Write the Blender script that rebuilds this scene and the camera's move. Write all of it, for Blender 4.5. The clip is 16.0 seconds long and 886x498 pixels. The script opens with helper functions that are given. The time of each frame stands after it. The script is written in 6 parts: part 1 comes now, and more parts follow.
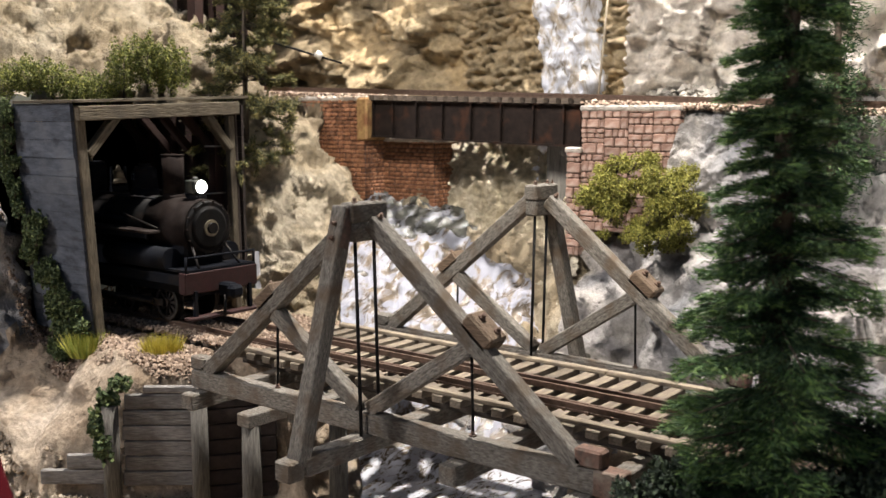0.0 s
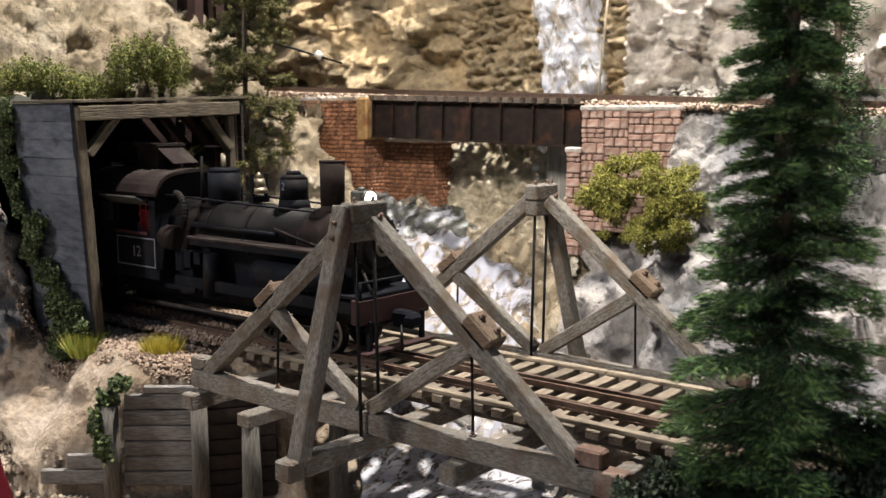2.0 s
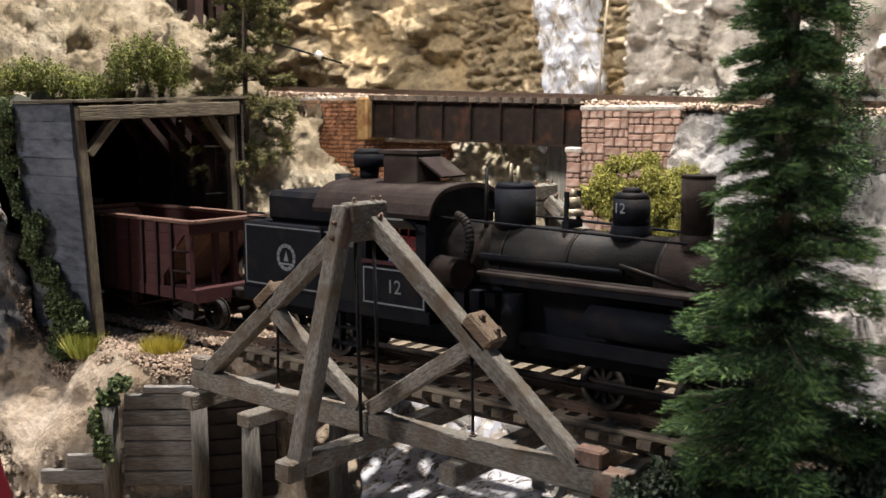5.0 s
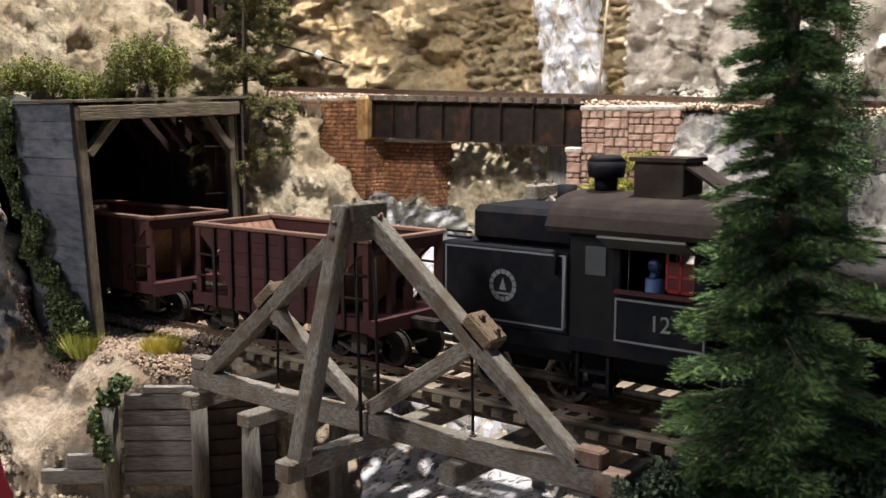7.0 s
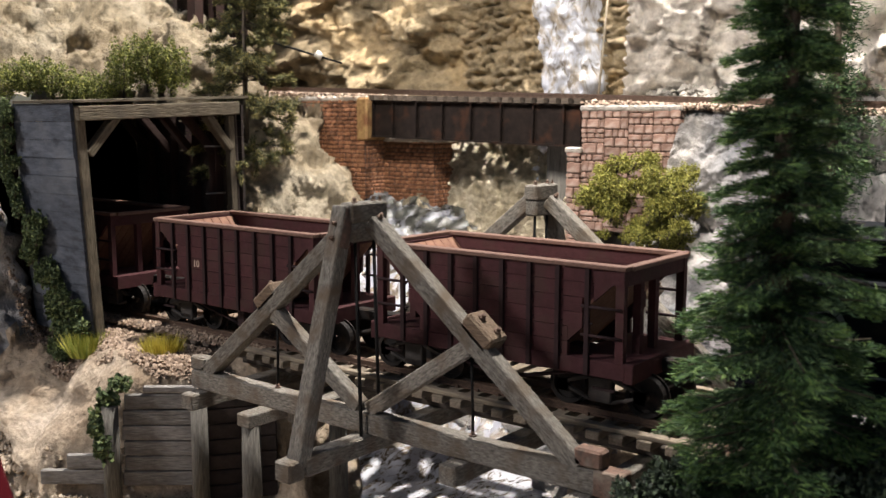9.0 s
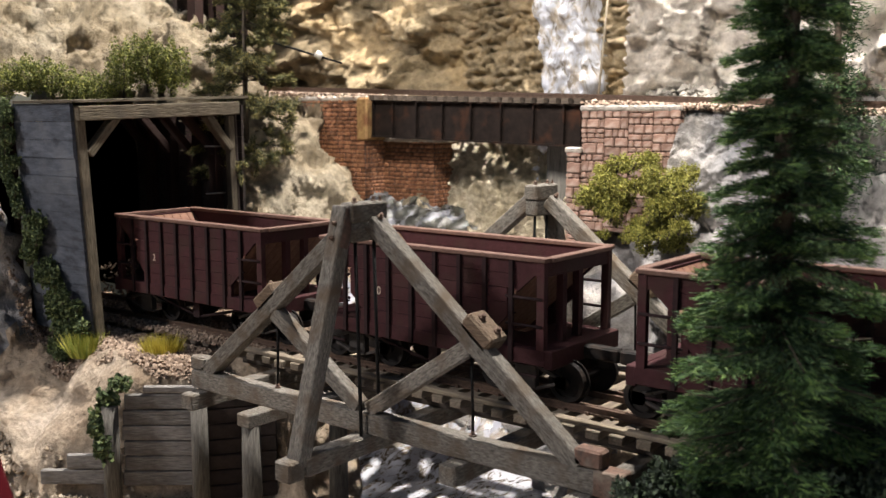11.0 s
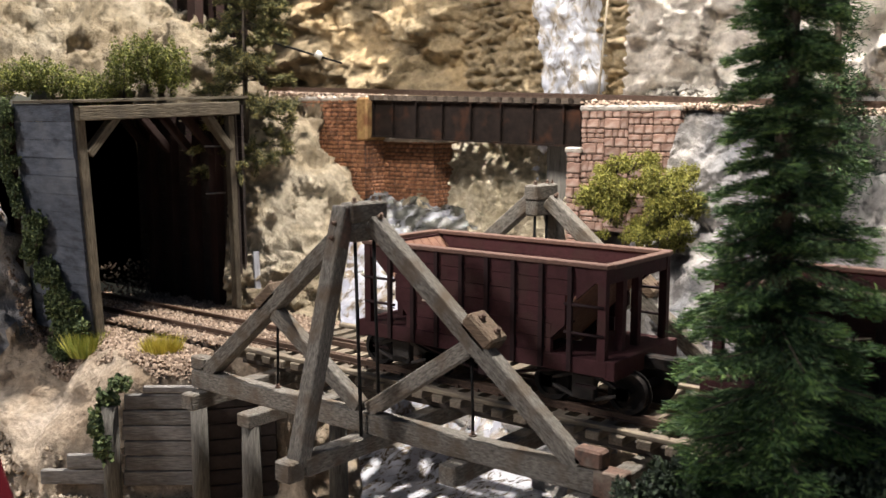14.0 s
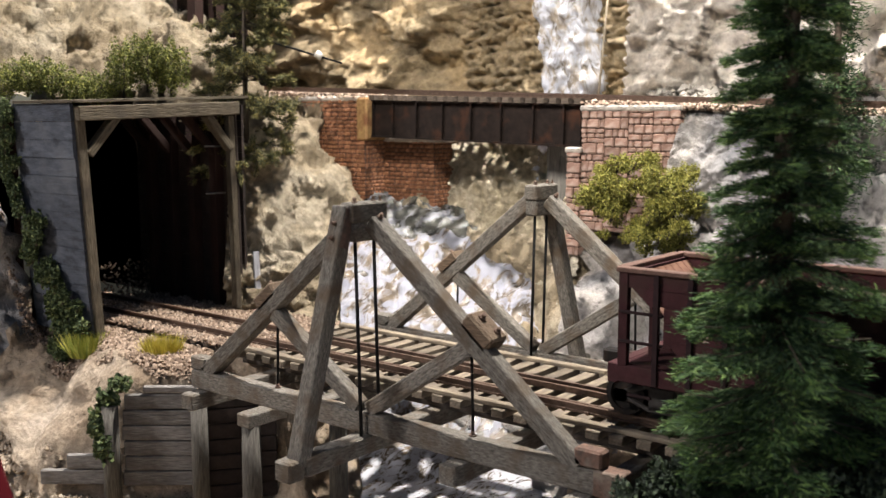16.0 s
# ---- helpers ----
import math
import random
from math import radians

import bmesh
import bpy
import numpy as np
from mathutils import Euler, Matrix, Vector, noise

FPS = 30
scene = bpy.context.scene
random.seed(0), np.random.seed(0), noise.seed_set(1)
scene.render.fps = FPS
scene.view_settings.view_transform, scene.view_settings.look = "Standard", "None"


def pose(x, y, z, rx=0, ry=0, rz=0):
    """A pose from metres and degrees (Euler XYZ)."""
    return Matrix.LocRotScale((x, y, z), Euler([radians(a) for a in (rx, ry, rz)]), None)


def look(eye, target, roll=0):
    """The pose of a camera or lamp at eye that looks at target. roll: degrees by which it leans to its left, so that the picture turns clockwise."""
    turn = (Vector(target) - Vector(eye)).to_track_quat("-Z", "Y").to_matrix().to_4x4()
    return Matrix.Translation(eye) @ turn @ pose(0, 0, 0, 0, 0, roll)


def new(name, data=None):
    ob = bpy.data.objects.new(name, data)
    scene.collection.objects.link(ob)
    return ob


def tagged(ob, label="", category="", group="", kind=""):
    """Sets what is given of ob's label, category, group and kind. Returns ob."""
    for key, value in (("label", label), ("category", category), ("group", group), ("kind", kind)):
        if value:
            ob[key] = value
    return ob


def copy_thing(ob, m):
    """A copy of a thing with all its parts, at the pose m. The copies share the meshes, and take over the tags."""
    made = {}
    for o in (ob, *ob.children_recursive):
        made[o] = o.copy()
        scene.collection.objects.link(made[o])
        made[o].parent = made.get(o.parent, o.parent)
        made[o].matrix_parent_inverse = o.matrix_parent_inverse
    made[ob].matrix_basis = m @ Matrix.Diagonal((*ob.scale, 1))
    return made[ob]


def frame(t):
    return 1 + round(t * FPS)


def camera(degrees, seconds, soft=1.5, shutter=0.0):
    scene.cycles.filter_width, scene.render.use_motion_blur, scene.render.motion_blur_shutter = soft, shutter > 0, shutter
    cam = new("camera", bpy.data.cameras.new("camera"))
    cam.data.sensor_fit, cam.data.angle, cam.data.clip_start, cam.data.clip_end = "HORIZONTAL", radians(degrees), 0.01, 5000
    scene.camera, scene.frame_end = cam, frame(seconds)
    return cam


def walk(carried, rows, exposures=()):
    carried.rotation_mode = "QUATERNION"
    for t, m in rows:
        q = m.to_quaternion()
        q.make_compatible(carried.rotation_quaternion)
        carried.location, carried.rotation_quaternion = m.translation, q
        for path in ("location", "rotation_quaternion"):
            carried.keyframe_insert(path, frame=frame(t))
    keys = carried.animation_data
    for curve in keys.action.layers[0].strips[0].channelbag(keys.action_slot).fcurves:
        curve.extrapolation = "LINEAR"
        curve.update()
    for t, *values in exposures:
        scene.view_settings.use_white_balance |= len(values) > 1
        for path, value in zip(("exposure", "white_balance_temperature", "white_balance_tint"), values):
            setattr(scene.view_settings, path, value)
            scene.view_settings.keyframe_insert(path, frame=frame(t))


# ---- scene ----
cam = camera(48.26, 16.0)
EYE = (0.16630, -0.22155, 0.07289)
AIM = (-0.018495, 0.011354, 0.032800)
cam.data.dof.use_dof = True
cam.data.dof.focus_distance = 0.30
cam.data.dof.aperture_fstop = 42
walk(cam, [(0.0, look(EYE, AIM)), (16.0, look(EYE, AIM))], [(0.0, 1.0), (16.0, 1.0)])

# world and lamps
U = 0.01  # everything below is written in centimetres of a model railway
world = bpy.data.worlds.new("world")
scene.world = world
world.use_nodes = True
wn = world.node_tree.nodes
sky = wn.new("ShaderNodeTexSky")
sky.sky_type = "NISHITA"
sky.sun_disc = False
SKY_TO = Vector((0.1, 0.4, 0.84)).normalized()
sky.sun_elevation = math.asin(SKY_TO.z)
sky.sun_rotation = math.atan2(SKY_TO.x, SKY_TO.y)
world.node_tree.links.new(sky.outputs[0], wn["Background"].inputs[0])
wn["Background"].inputs[1].default_value = 0.022
# the key lamp hangs over the layout, behind the timber bridge
key_lamp = new("key_lamp", bpy.data.lights.new("key_lamp", "SPOT"))
key_lamp.data.energy = 28.5
key_lamp.data.spot_size = radians(120)
key_lamp.data.spot_blend = 0.3
key_lamp.data.shadow_soft_size = 0.016
key_lamp.data.color = (1.0, 0.94, 0.87)
key_lamp.matrix_world = look((-0.01, 0.125, 0.68), (-0.03, 0.02, 0.0))
# the two exhibition lamps before the layout: one from the front, one on the cliff
front_lamp = new("front_lamp", bpy.data.lights.new("front_lamp", "SPOT"))
front_lamp.data.energy = 36.5
front_lamp.data.spot_size = radians(40)
front_lamp.data.shadow_soft_size = 0.09
front_lamp.data.color = (1.0, 0.945, 0.92)
front_lamp.matrix_world = look((-0.78, -1.08, 0.95), (-0.03, 0.0, 0.0))
cliff_lamp = new("cliff_lamp", bpy.data.lights.new("cliff_lamp", "SPOT"))
cliff_lamp.data.energy = 3.8
cliff_lamp.data.spot_size = radians(50)
cliff_lamp.data.spot_blend = 0.4
cliff_lamp.data.shadow_soft_size = 0.02
cliff_lamp.data.color = (1.0, 0.92, 0.82)
cliff_lamp.matrix_world = look((0.07, -0.20, 0.32), (-0.005, 0.15, 0.10))


# ---- materials
def material(name, base, dark, scale=60.0, rough=0.8, metal=0.0, bump=0.3, stretch=(1, 1, 1), stain=None, stain_scale=8.0,
             stain_at=(0.5, 0.65), vary=0.0, fine=1500.0, spec=0.35):
    m = bpy.data.materials.new(name)
    m.use_nodes = True
    nt = m.node_tree
    n, l = nt.nodes, nt.links
    b = n["Principled BSDF"]
    b.inputs["Roughness"].default_value = rough
    b.inputs["Metallic"].default_value = metal
    b.inputs["Specular IOR Level"].default_value = spec
    tc = n.new("ShaderNodeTexCoord")
    mp = n.new("ShaderNodeMapping")
    mp.inputs["Scale"].default_value = stretch
    l.new(tc.outputs["Object"], mp.inputs["Vector"])
    no = n.new("ShaderNodeTexNoise")
    no.inputs["Scale"].default_value = scale
    no.inputs["Detail"].default_value = 8
    no.inputs["Roughness"].default_value = 0.65
    l.new(mp.outputs[0], no.inputs["Vector"])
    r = n.new("ShaderNodeValToRGB")
    r.color_ramp.elements[0].position, r.color_ramp.elements[1].position = 0.32, 0.68
    r.color_ramp.elements[0].color, r.color_ramp.elements[1].color = (*dark, 1), (*base, 1)
    l.new(no.outputs["Fac"], r.inputs["Fac"])
    col = r.outputs["Color"]
    if stain:
        n2 = n.new("ShaderNodeTexNoise")
        n2.inputs["Scale"].default_value = stain_scale
        n2.inputs["Detail"].default_value = 6
        l.new(tc.outputs["Object"], n2.inputs["Vector"])
        r2 = n.new("ShaderNodeValToRGB")
        r2.color_ramp.elements[0].position, r2.color_ramp.elements[1].position = stain_at
        l.new(n2.outputs["Fac"], r2.inputs["Fac"])
        mx = n.new("ShaderNodeMix")
        mx.data_type = "RGBA"
        l.new(r2.outputs["Color"], mx.inputs["Factor"])
        l.new(col, mx.inputs["A"])
        mx.inputs["B"].default_value = (*stain, 1)
        col = mx.outputs["Result"]
    if vary:
        oi = n.new("ShaderNodeObjectInfo")
        mr = n.new("ShaderNodeMapRange")
        mr.inputs["To Min"].default_value, mr.inputs["To Max"].default_value = 1 - vary, 1 + vary
        l.new(oi.outputs["Random"], mr.inputs["Value"])
        hs = n.new("ShaderNodeHueSaturation")
        l.new(mr.outputs[0], hs.inputs["Value"])
        l.new(col, hs.inputs["Color"])
        col = hs.outputs["Color"]
    l.new(col, b.inputs["Base Color"])
    if bump:
        n3 = n.new("ShaderNodeTexNoise")
        n3.inputs["Scale"].default_value = fine
        n3.inputs["Detail"].default_value = 5
        l.new(mp.outputs[0], n3.inputs["Vector"])
        bp = n.new("ShaderNodeBump")
        bp.inputs["Strength"].default_value = bump
        bp.inputs["Distance"].default_value = 0.0006
        l.new(n3.outputs["Fac"], bp.inputs["Height"])
        l.new(bp.outputs[0], b.inputs["Normal"])
    return m


M_TIMBER = material("weathered_timber", (0.236, 0.216, 0.188), (0.052, 0.046, 0.039), 2300, 0.9, bump=1.0, stretch=(0.26, 1, 1), stain=(0.105, 0.080, 0.058), stain_scale=150, stain_at=(0.48, 0.7), vary=0.16, fine=2000, spec=0.2)
M_IRON = material("black_iron", (0.012, 0.011, 0.011), (0.007, 0.007, 0.007), 400, 0.7, bump=0.0, spec=0.1)
M_STRINGER = material("dark_stringer_timber", (0.07, 0.054, 0.043), (0.024, 0.02, 0.017), 1600, 0.9, bump=0.8, stretch=(0.1, 1, 1), fine=1600)
M_CRIB = material("grey_brown_plank", (0.26, 0.245, 0.23), (0.11, 0.10, 0.094), 1900, 0.9, bump=1.0, stretch=(0.16, 1, 1), stain=(0.12, 0.105, 0.09), stain_scale=120, vary=0.15, fine=1700)
M_PORTAL = material("brown_portal_timber", (0.165, 0.137, 0.098), (0.06, 0.05, 0.036), 2200, 0.88, bump=0.9, stretch=(0.12, 1, 1), stain=(0.08, 0.066, 0.05), stain_scale=120, fine=1800, spec=0.2)
M_JOINT = material("dark_joint", (0.17, 0.105, 0.08), (0.085, 0.052, 0.04), 500, 0.95)
M_RUBBLE = material("pale_rubble_stone", (0.41, 0.275, 0.22), (0.24, 0.135, 0.10), 420, 0.9, bump=0.8, vary=0.24, stain=(0.48, 0.40, 0.35), stain_scale=130, stain_at=(0.52, 0.74))
M_POST = material("round_post_timber", (0.16, 0.148, 0.128), (0.052, 0.0464, 0.04), 2000, 0.88, bump=0.8, stretch=(1, 1, 0.12), vary=0.15, fine=2000)
M_BLOCK = material("brown_block_timber", (0.155, 0.1085, 0.0713), (0.0682, 0.0465, 0.031), 1800, 0.88, bump=0.8, stretch=(0.2, 1, 1), fine=2000)
M_TIE = material("tie_wood", (0.288, 0.24, 0.172), (0.104, 0.08, 0.06), 1300, 0.9, bump=0.9, stretch=(0.06, 1, 1), stain=(0.128, 0.104, 0.08), stain_scale=150, vary=0.25, fine=1800)
M_PLANK = material("grey_plank", (0.102, 0.114, 0.140), (0.038, 0.042, 0.053), 420, 0.9, bump=0.8, stretch=(0.3, 1, 1), stain=(0.12, 0.128, 0.145), stain_scale=70, stain_at=(0.5, 0.75), vary=0.16, fine=1500, spec=0.15)
M_RAIL = material("rusty_rail", (0.16, 0.105, 0.078), (0.075, 0.05, 0.038), 700, 0.55, 0.5, bump=0.2)
M_GIRDER = material("girder_steel", (0.026, 0.018, 0.015), (0.012, 0.009, 0.008), 250, 0.85, 0.0, stain=(0.06, 0.026, 0.015), stain_scale=110, stain_at=(0.55, 0.75), spec=0.12)
M_BRICK = material("rusty_brick", (0.32, 0.155, 0.085), (0.17, 0.072, 0.040), 500, 0.9, bump=0.6, vary=0.32, stain=(0.40, 0.24, 0.11), stain_scale=90, stain_at=(0.55, 0.75))
M_BLACK = material("black_paint", (0.0068, 0.0080, 0.0118), (0.0040, 0.0047, 0.0068), 500, 0.66, 0.0, bump=0.15, stain=(0.012, 0.0105, 0.0105), stain_scale=140, spec=0.07)
M_OXIDE = material("oxide_red", (0.05984, 0.02288, 0.02508), (0.0396, 0.0154, 0.01672), 500, 0.75, bump=0.25, stain=(0.0484, 0.02376, 0.022), stain_scale=140, vary=0.12, spec=0.12)
M_TIE_OLD = material("old_tie_wood", (0.16, 0.125, 0.095), (0.06, 0.048, 0.04), 1000, 0.9, bump=0.8, stretch=(0.1, 1, 1), vary=0.3, fine=1500)
# shade inside the tunnels is put into these two timber colours
M_SHADEWOOD = material("shaded_timber", (0.05, 0.035, 0.03), (0.02, 0.015, 0.013), 700, 0.9, bump=0.7, stretch=(0.3, 1, 0.3), vary=0.2, fine=1200)
M_SHADERED = material("shaded_red_timber", (0.038, 0.018, 0.014), (0.02, 0.010, 0.008), 90, 0.9, bump=0.4, vary=0.2)
M_RUST = material("rust_plate", (0.17, 0.10, 0.075), (0.065, 0.05, 0.042), 500, 0.9, bump=0.6, stain=(0.19, 0.155, 0.125), stain_scale=160, spec=0.15)
M_SILVER = material("dull_metal", (0.45, 0.44, 0.42), (0.25, 0.24, 0.23), 150, 0.4, 0.8, bump=0.1)
M_OCHRE_STONE = material("ochre_stone", (0.42, 0.27, 0.11), (0.22, 0.11, 0.05), 500, 0.9, bump=0.8, stain=(0.2, 0.09, 0.04), stain_scale=150)
M_SLAB = material("streaked_slab", (0.26, 0.245, 0.215), (0.10, 0.095, 0.085), 350, 0.9, bump=0.5, stretch=(2.5, 2.5, 0.3))
M_WHITE = material("white_enamel", (0.75, 0.73, 0.68), (0.6, 0.57, 0.5), 200, 0.4, bump=0.1)
M_PALEWOOD = material("pale_dead_wood", (0.55, 0.48, 0.38), (0.3, 0.25, 0.18), 200, 0.9)
M_RED = material("dark_red_paint", (0.052, 0.003, 0.006), (0.038, 0.002, 0.004), 30, 0.8, bump=0.05, spec=0.05)
M_PALEBOARD = material("pale_board", (0.42, 0.43, 0.47), (0.24, 0.24, 0.27), 900, 0.85, stretch=(0.15, 1, 1))
M_LINE = material("pale_lining", (0.17, 0.18, 0.20), (0.10, 0.11, 0.125), 200, 0.6, bump=0)
M_DOOR = material("dark_grey_paint", (0.0102, 0.0108, 0.012), (0.0066, 0.0066, 0.0078), 300, 0.6, bump=0.1, spec=0.1)
M_AWNING = material("pale_awning", (0.055, 0.058, 0.052), (0.036, 0.036, 0.034), 80, 0.7, bump=0.1)
M_PALEGLASS = material("dusty_glass", (0.05, 0.06, 0.07), (0.035, 0.04, 0.05), 60, 0.2, bump=0)
M_REDPAINT = material("bright_red_paint", (0.22, 0.012, 0.016), (0.15, 0.009, 0.012), 90, 0.5, bump=0)
M_REDGLASS = material("dull_red_pane", (0.07, 0.008, 0.010), (0.045, 0.006, 0.008), 90, 0.4, bump=0)
M_ROOF = material("dusty_roof", (0.02728, 0.01922, 0.01736), (0.01612, 0.01178, 0.01116), 300, 0.85, bump=0.2, stain=(0.0372, 0.031, 0.02604), stain_scale=100, spec=0.1)
M_BOILER = material("sooty_boiler", (0.0091, 0.008775, 0.008775), (0.0052, 0.004875, 0.004875), 300, 0.55, 0.0, bump=0.2, stain=(0.0169, 0.013, 0.01105), stain_scale=140, spec=0.09)
M_SMOKEBOX = material("rusty_smokebox", (0.0182, 0.01235, 0.0104), (0.00975, 0.00715, 0.0065), 300, 0.8, bump=0.2, stain=(0.0247, 0.0195, 0.01755), stain_scale=160, spec=0.08)
M_HOUSING = material("grey_green_housing", (0.07, 0.0735, 0.063), (0.042, 0.0434, 0.0385), 300, 0.5, 0.3, bump=0.1)
M_BRASS_DULL = material("tarnished_brass", (0.30, 0.26, 0.19), (0.17, 0.14, 0.10), 90, 0.5, 0.8, bump=0.1)
M_OXIDE_DARK = material("worn_oxide_red", (0.036, 0.011, 0.011), (0.022, 0.010, 0.009), 500, 0.7, bump=0.2, stain=(0.03, 0.02, 0.018), stain_scale=160, spec=0.25)
M_WHEEL = material("grimy_steel", (0.022, 0.019, 0.018), (0.011, 0.0098, 0.0095), 500, 0.6, 0.3, bump=0.2, stain=(0.045, 0.033, 0.026), stain_scale=200, spec=0.2)
M_TRUCK = material("dusty_truck_iron", (0.051, 0.045, 0.0408), (0.024, 0.0204, 0.0192), 500, 0.8, bump=0.2, stain=(0.066, 0.048, 0.039), stain_scale=180)
M_TYRE = material("bright_tyre", (0.16, 0.155, 0.15), (0.07, 0.066, 0.062), 400, 0.3, 0.9, bump=0.05)
M_BLUE = material("blue_toy_paint", (0.05, 0.09, 0.22), (0.04, 0.07, 0.17), 90, 0.6, bump=0)
M_RIM = material("worn_rim", (0.148, 0.084, 0.0624), (0.088, 0.0464, 0.036), 600, 0.75, bump=0.2)
M_RIB = material("dark_oxide_rib", (0.026, 0.012, 0.013), (0.016, 0.008, 0.009), 500, 0.75, bump=0.1, spec=0.2)
M_SLOPE = material("rust_worn_boards", (0.22, 0.115, 0.075), (0.13, 0.062, 0.042), 600, 0.8, bump=0.2, vary=0.12)
M_NUMBER = material("cream_lettering", (0.55, 0.44, 0.36), (0.42, 0.33, 0.26), 200, 0.7, bump=0)
M_LAMP = bpy.data.materials.new("headlight_glow")
M_LAMP.use_nodes = True
M_LAMP.node_tree.nodes["Principled BSDF"].inputs["Emission Color"].default_value = (1.0, 0.98, 0.9, 1)
M_LAMP.node_tree.nodes["Principled BSDF"].inputs["Emission Strength"].default_value = 12.0
M_BARK = material("bark", (0.09, 0.07, 0.05), (0.04, 0.03, 0.02), 700, 0.9)


# ---- helpers for meshes (centimetres)
def box(bm, x0, x1, y0, y1, z0, z1, m=None, bevel=0.0):
    t = Matrix.Translation(((x0 + x1) / 2, (y0 + y1) / 2, (z0 + z1) / 2)) @ Matrix.Diagonal((x1 - x0, y1 - y0, z1 - z0, 1))
    g = bmesh.ops.create_cube(bm, size=1, matrix=t)
    if bevel:
        es = list({e for v in g["verts"] for e in v.link_edges})
        bmesh.ops.bevel(bm, geom=es, offset=bevel, segments=1, affect="EDGES")
    if m is not None:
        bmesh.ops.transform(bm, matrix=m, verts=bm.verts)
    return bm


PLACED = {}  # where a single timber lies; its mesh runs along its own x, so that grain follows it


def beam(bm, p, q, w, h, up=(0, 0, 1), bevel=0.03):
    """A timber from p to q, w wide and h high."""
    p, q = Vector(p), Vector(q)
    d = (q - p)
    ln = d.length
    d.normalize()
    s = d.cross(Vector(up)).normalized()
    n = s.cross(d)
    mt = Matrix((( *d, 0), (*s, 0), (*n, 0), (0, 0, 0, 1))).transposed()
    mt.translation = (p + q) / 2
    if not bm.verts:
        PLACED[id(bm)] = mt
        return box(bm, -ln / 2, ln / 2, -w / 2, w / 2, -h / 2, h / 2, None, bevel)
    b2 = bmesh.new()
    box(b2, -ln / 2, ln / 2, -w / 2, w / 2, -h / 2, h / 2, None, bevel)
    bmesh.ops.transform(b2, matrix=mt, verts=b2.verts)
    join(bm, b2)
    return bm


def join(bm, b2):
    vs = [bm.verts.new(v.co) for v in b2.verts]
    b2.verts.index_update()
    for f in b2.faces:
        nf = bm.faces.new([vs[v.index] for v in f.verts])
        nf.smooth = f.smooth
    b2.free()


def tube(bm, p, q, r0, r1=None, seg=12, cap=True):
    p, q = Vector(p), Vector(q)
    d = q - p
    rot = d.to_track_quat("Z", "Y").to_matrix().to_4x4()
    rot.translation = (p + q) / 2
    g = bmesh.ops.create_cone(bm, cap_ends=cap, segments=seg, radius1=r0, radius2=r0 if r1 is None else r1, depth=d.length, matrix=rot)
    for v in g["verts"]:
        for f in v.link_faces:
            if len(f.verts) == 4:
                f.smooth = True
    return bm


def part(name, bm, mat, parent=None, label=""):
    """Link a bmesh, written in centimetres in its parent's space, as one mesh object."""
    me = bpy.data.meshes.new(name)
    for v in bm.verts:
        v.co *= U
    m = PLACED.pop(id(bm), None)
    bm.to_mesh(me)
    bm.free()
    me.materials.append(mat)
    ob = new(name, me)
    if parent:
        ob.parent = parent
        if parent.type == "MESH":
            ob.matrix_parent_inverse = parent.matrix_basis.inverted()
    if m is not None:
        m = m.copy()
        m.translation *= U
        ob.matrix_basis = m
    if label:
        ob["label"] = label
    return ob


def thing(name, x, y, z, label, category, group="", kind="", rz=0):
    ob = new(name)
    ob.empty_display_size = 0.01
    ob.matrix_world = pose(x * U, y * U, z * U, 0, 0, rz)
    return tagged(ob, label, category, group, kind)


def grid_mesh(name, P, mats, choose, label, category, kind="structure", skip=None):
    """A sheet from a grid of points P (rows, columns, 3) in centimetres."""
    ny, nx = P.shape[:2]
    idx = np.arange(nx * ny).reshape(ny, nx)
    q = np.stack([idx[:-1, :-1], idx[:-1, 1:], idx[1:, 1:], idx[1:, :-1]], -1).reshape(-1, 4)
    c = P.reshape(-1, 3)
    mid = c[q].mean(1)
    if skip is not None:
        keep = ~skip(mid[:, 0], mid[:, 1], mid[:, 2])
        q, mid = q[keep], mid[keep]
    me = bpy.data.meshes.new(name)
    me.from_pydata((c * U).tolist(), [], q.tolist())
    for m in mats:
        me.materials.append(m)
    me.polygons.foreach_set("use_smooth", np.ones(len(q), bool))
    if choose is not None:
        me.polygons.foreach_set("material_index", choose(mid).astype(np.int32))
    me.update()
    return tagged(new(name, me), label, category, "", kind)


def normals_of(P):
    gx = np.gradient(P, axis=1)
    gy = np.gradient(P, axis=0)
    n = np.cross(gx, gy)
    return n / (np.linalg.norm(n, axis=2, keepdims=True) + 1e-9)


def facet(p, f):
    """Broken plates: each cell of the rock is a plane of its own tilt."""
    v = Vector((p[0] + 0.45 * p[2], p[1], 1.3 * p[2] - 0.35 * p[0])) * f
    v += noise.noise_vector(v * 0.9) * 0.16
    pt = noise.voronoi(v)[1][0]
    return (v - pt).dot(noise.noise_vector(pt * 3.7)) / f


def crag(p, f=0.35):
    """Rough rock relief: broken plates of three sizes, ridges and grain."""
    x, y, z = p
    b = noise.ridged_multi_fractal((x * f * 2.4, y * f * 2.4, z * f * 2.4), 0.8, 2.1, 4, 0.95, 2.0)
    a = noise.fractal((x * f * 0.6, y * f * 0.6, z * f * 0.6), 1.0, 2.0, 3)
    return a * 0.5 + facet(p, f) * 0.85 + facet((x + 3, y, z), f * 2.6) * 1.0 + facet((x, y + 5, z), f * 6.5) * 0.75 + (b - 1.0) * 0.07


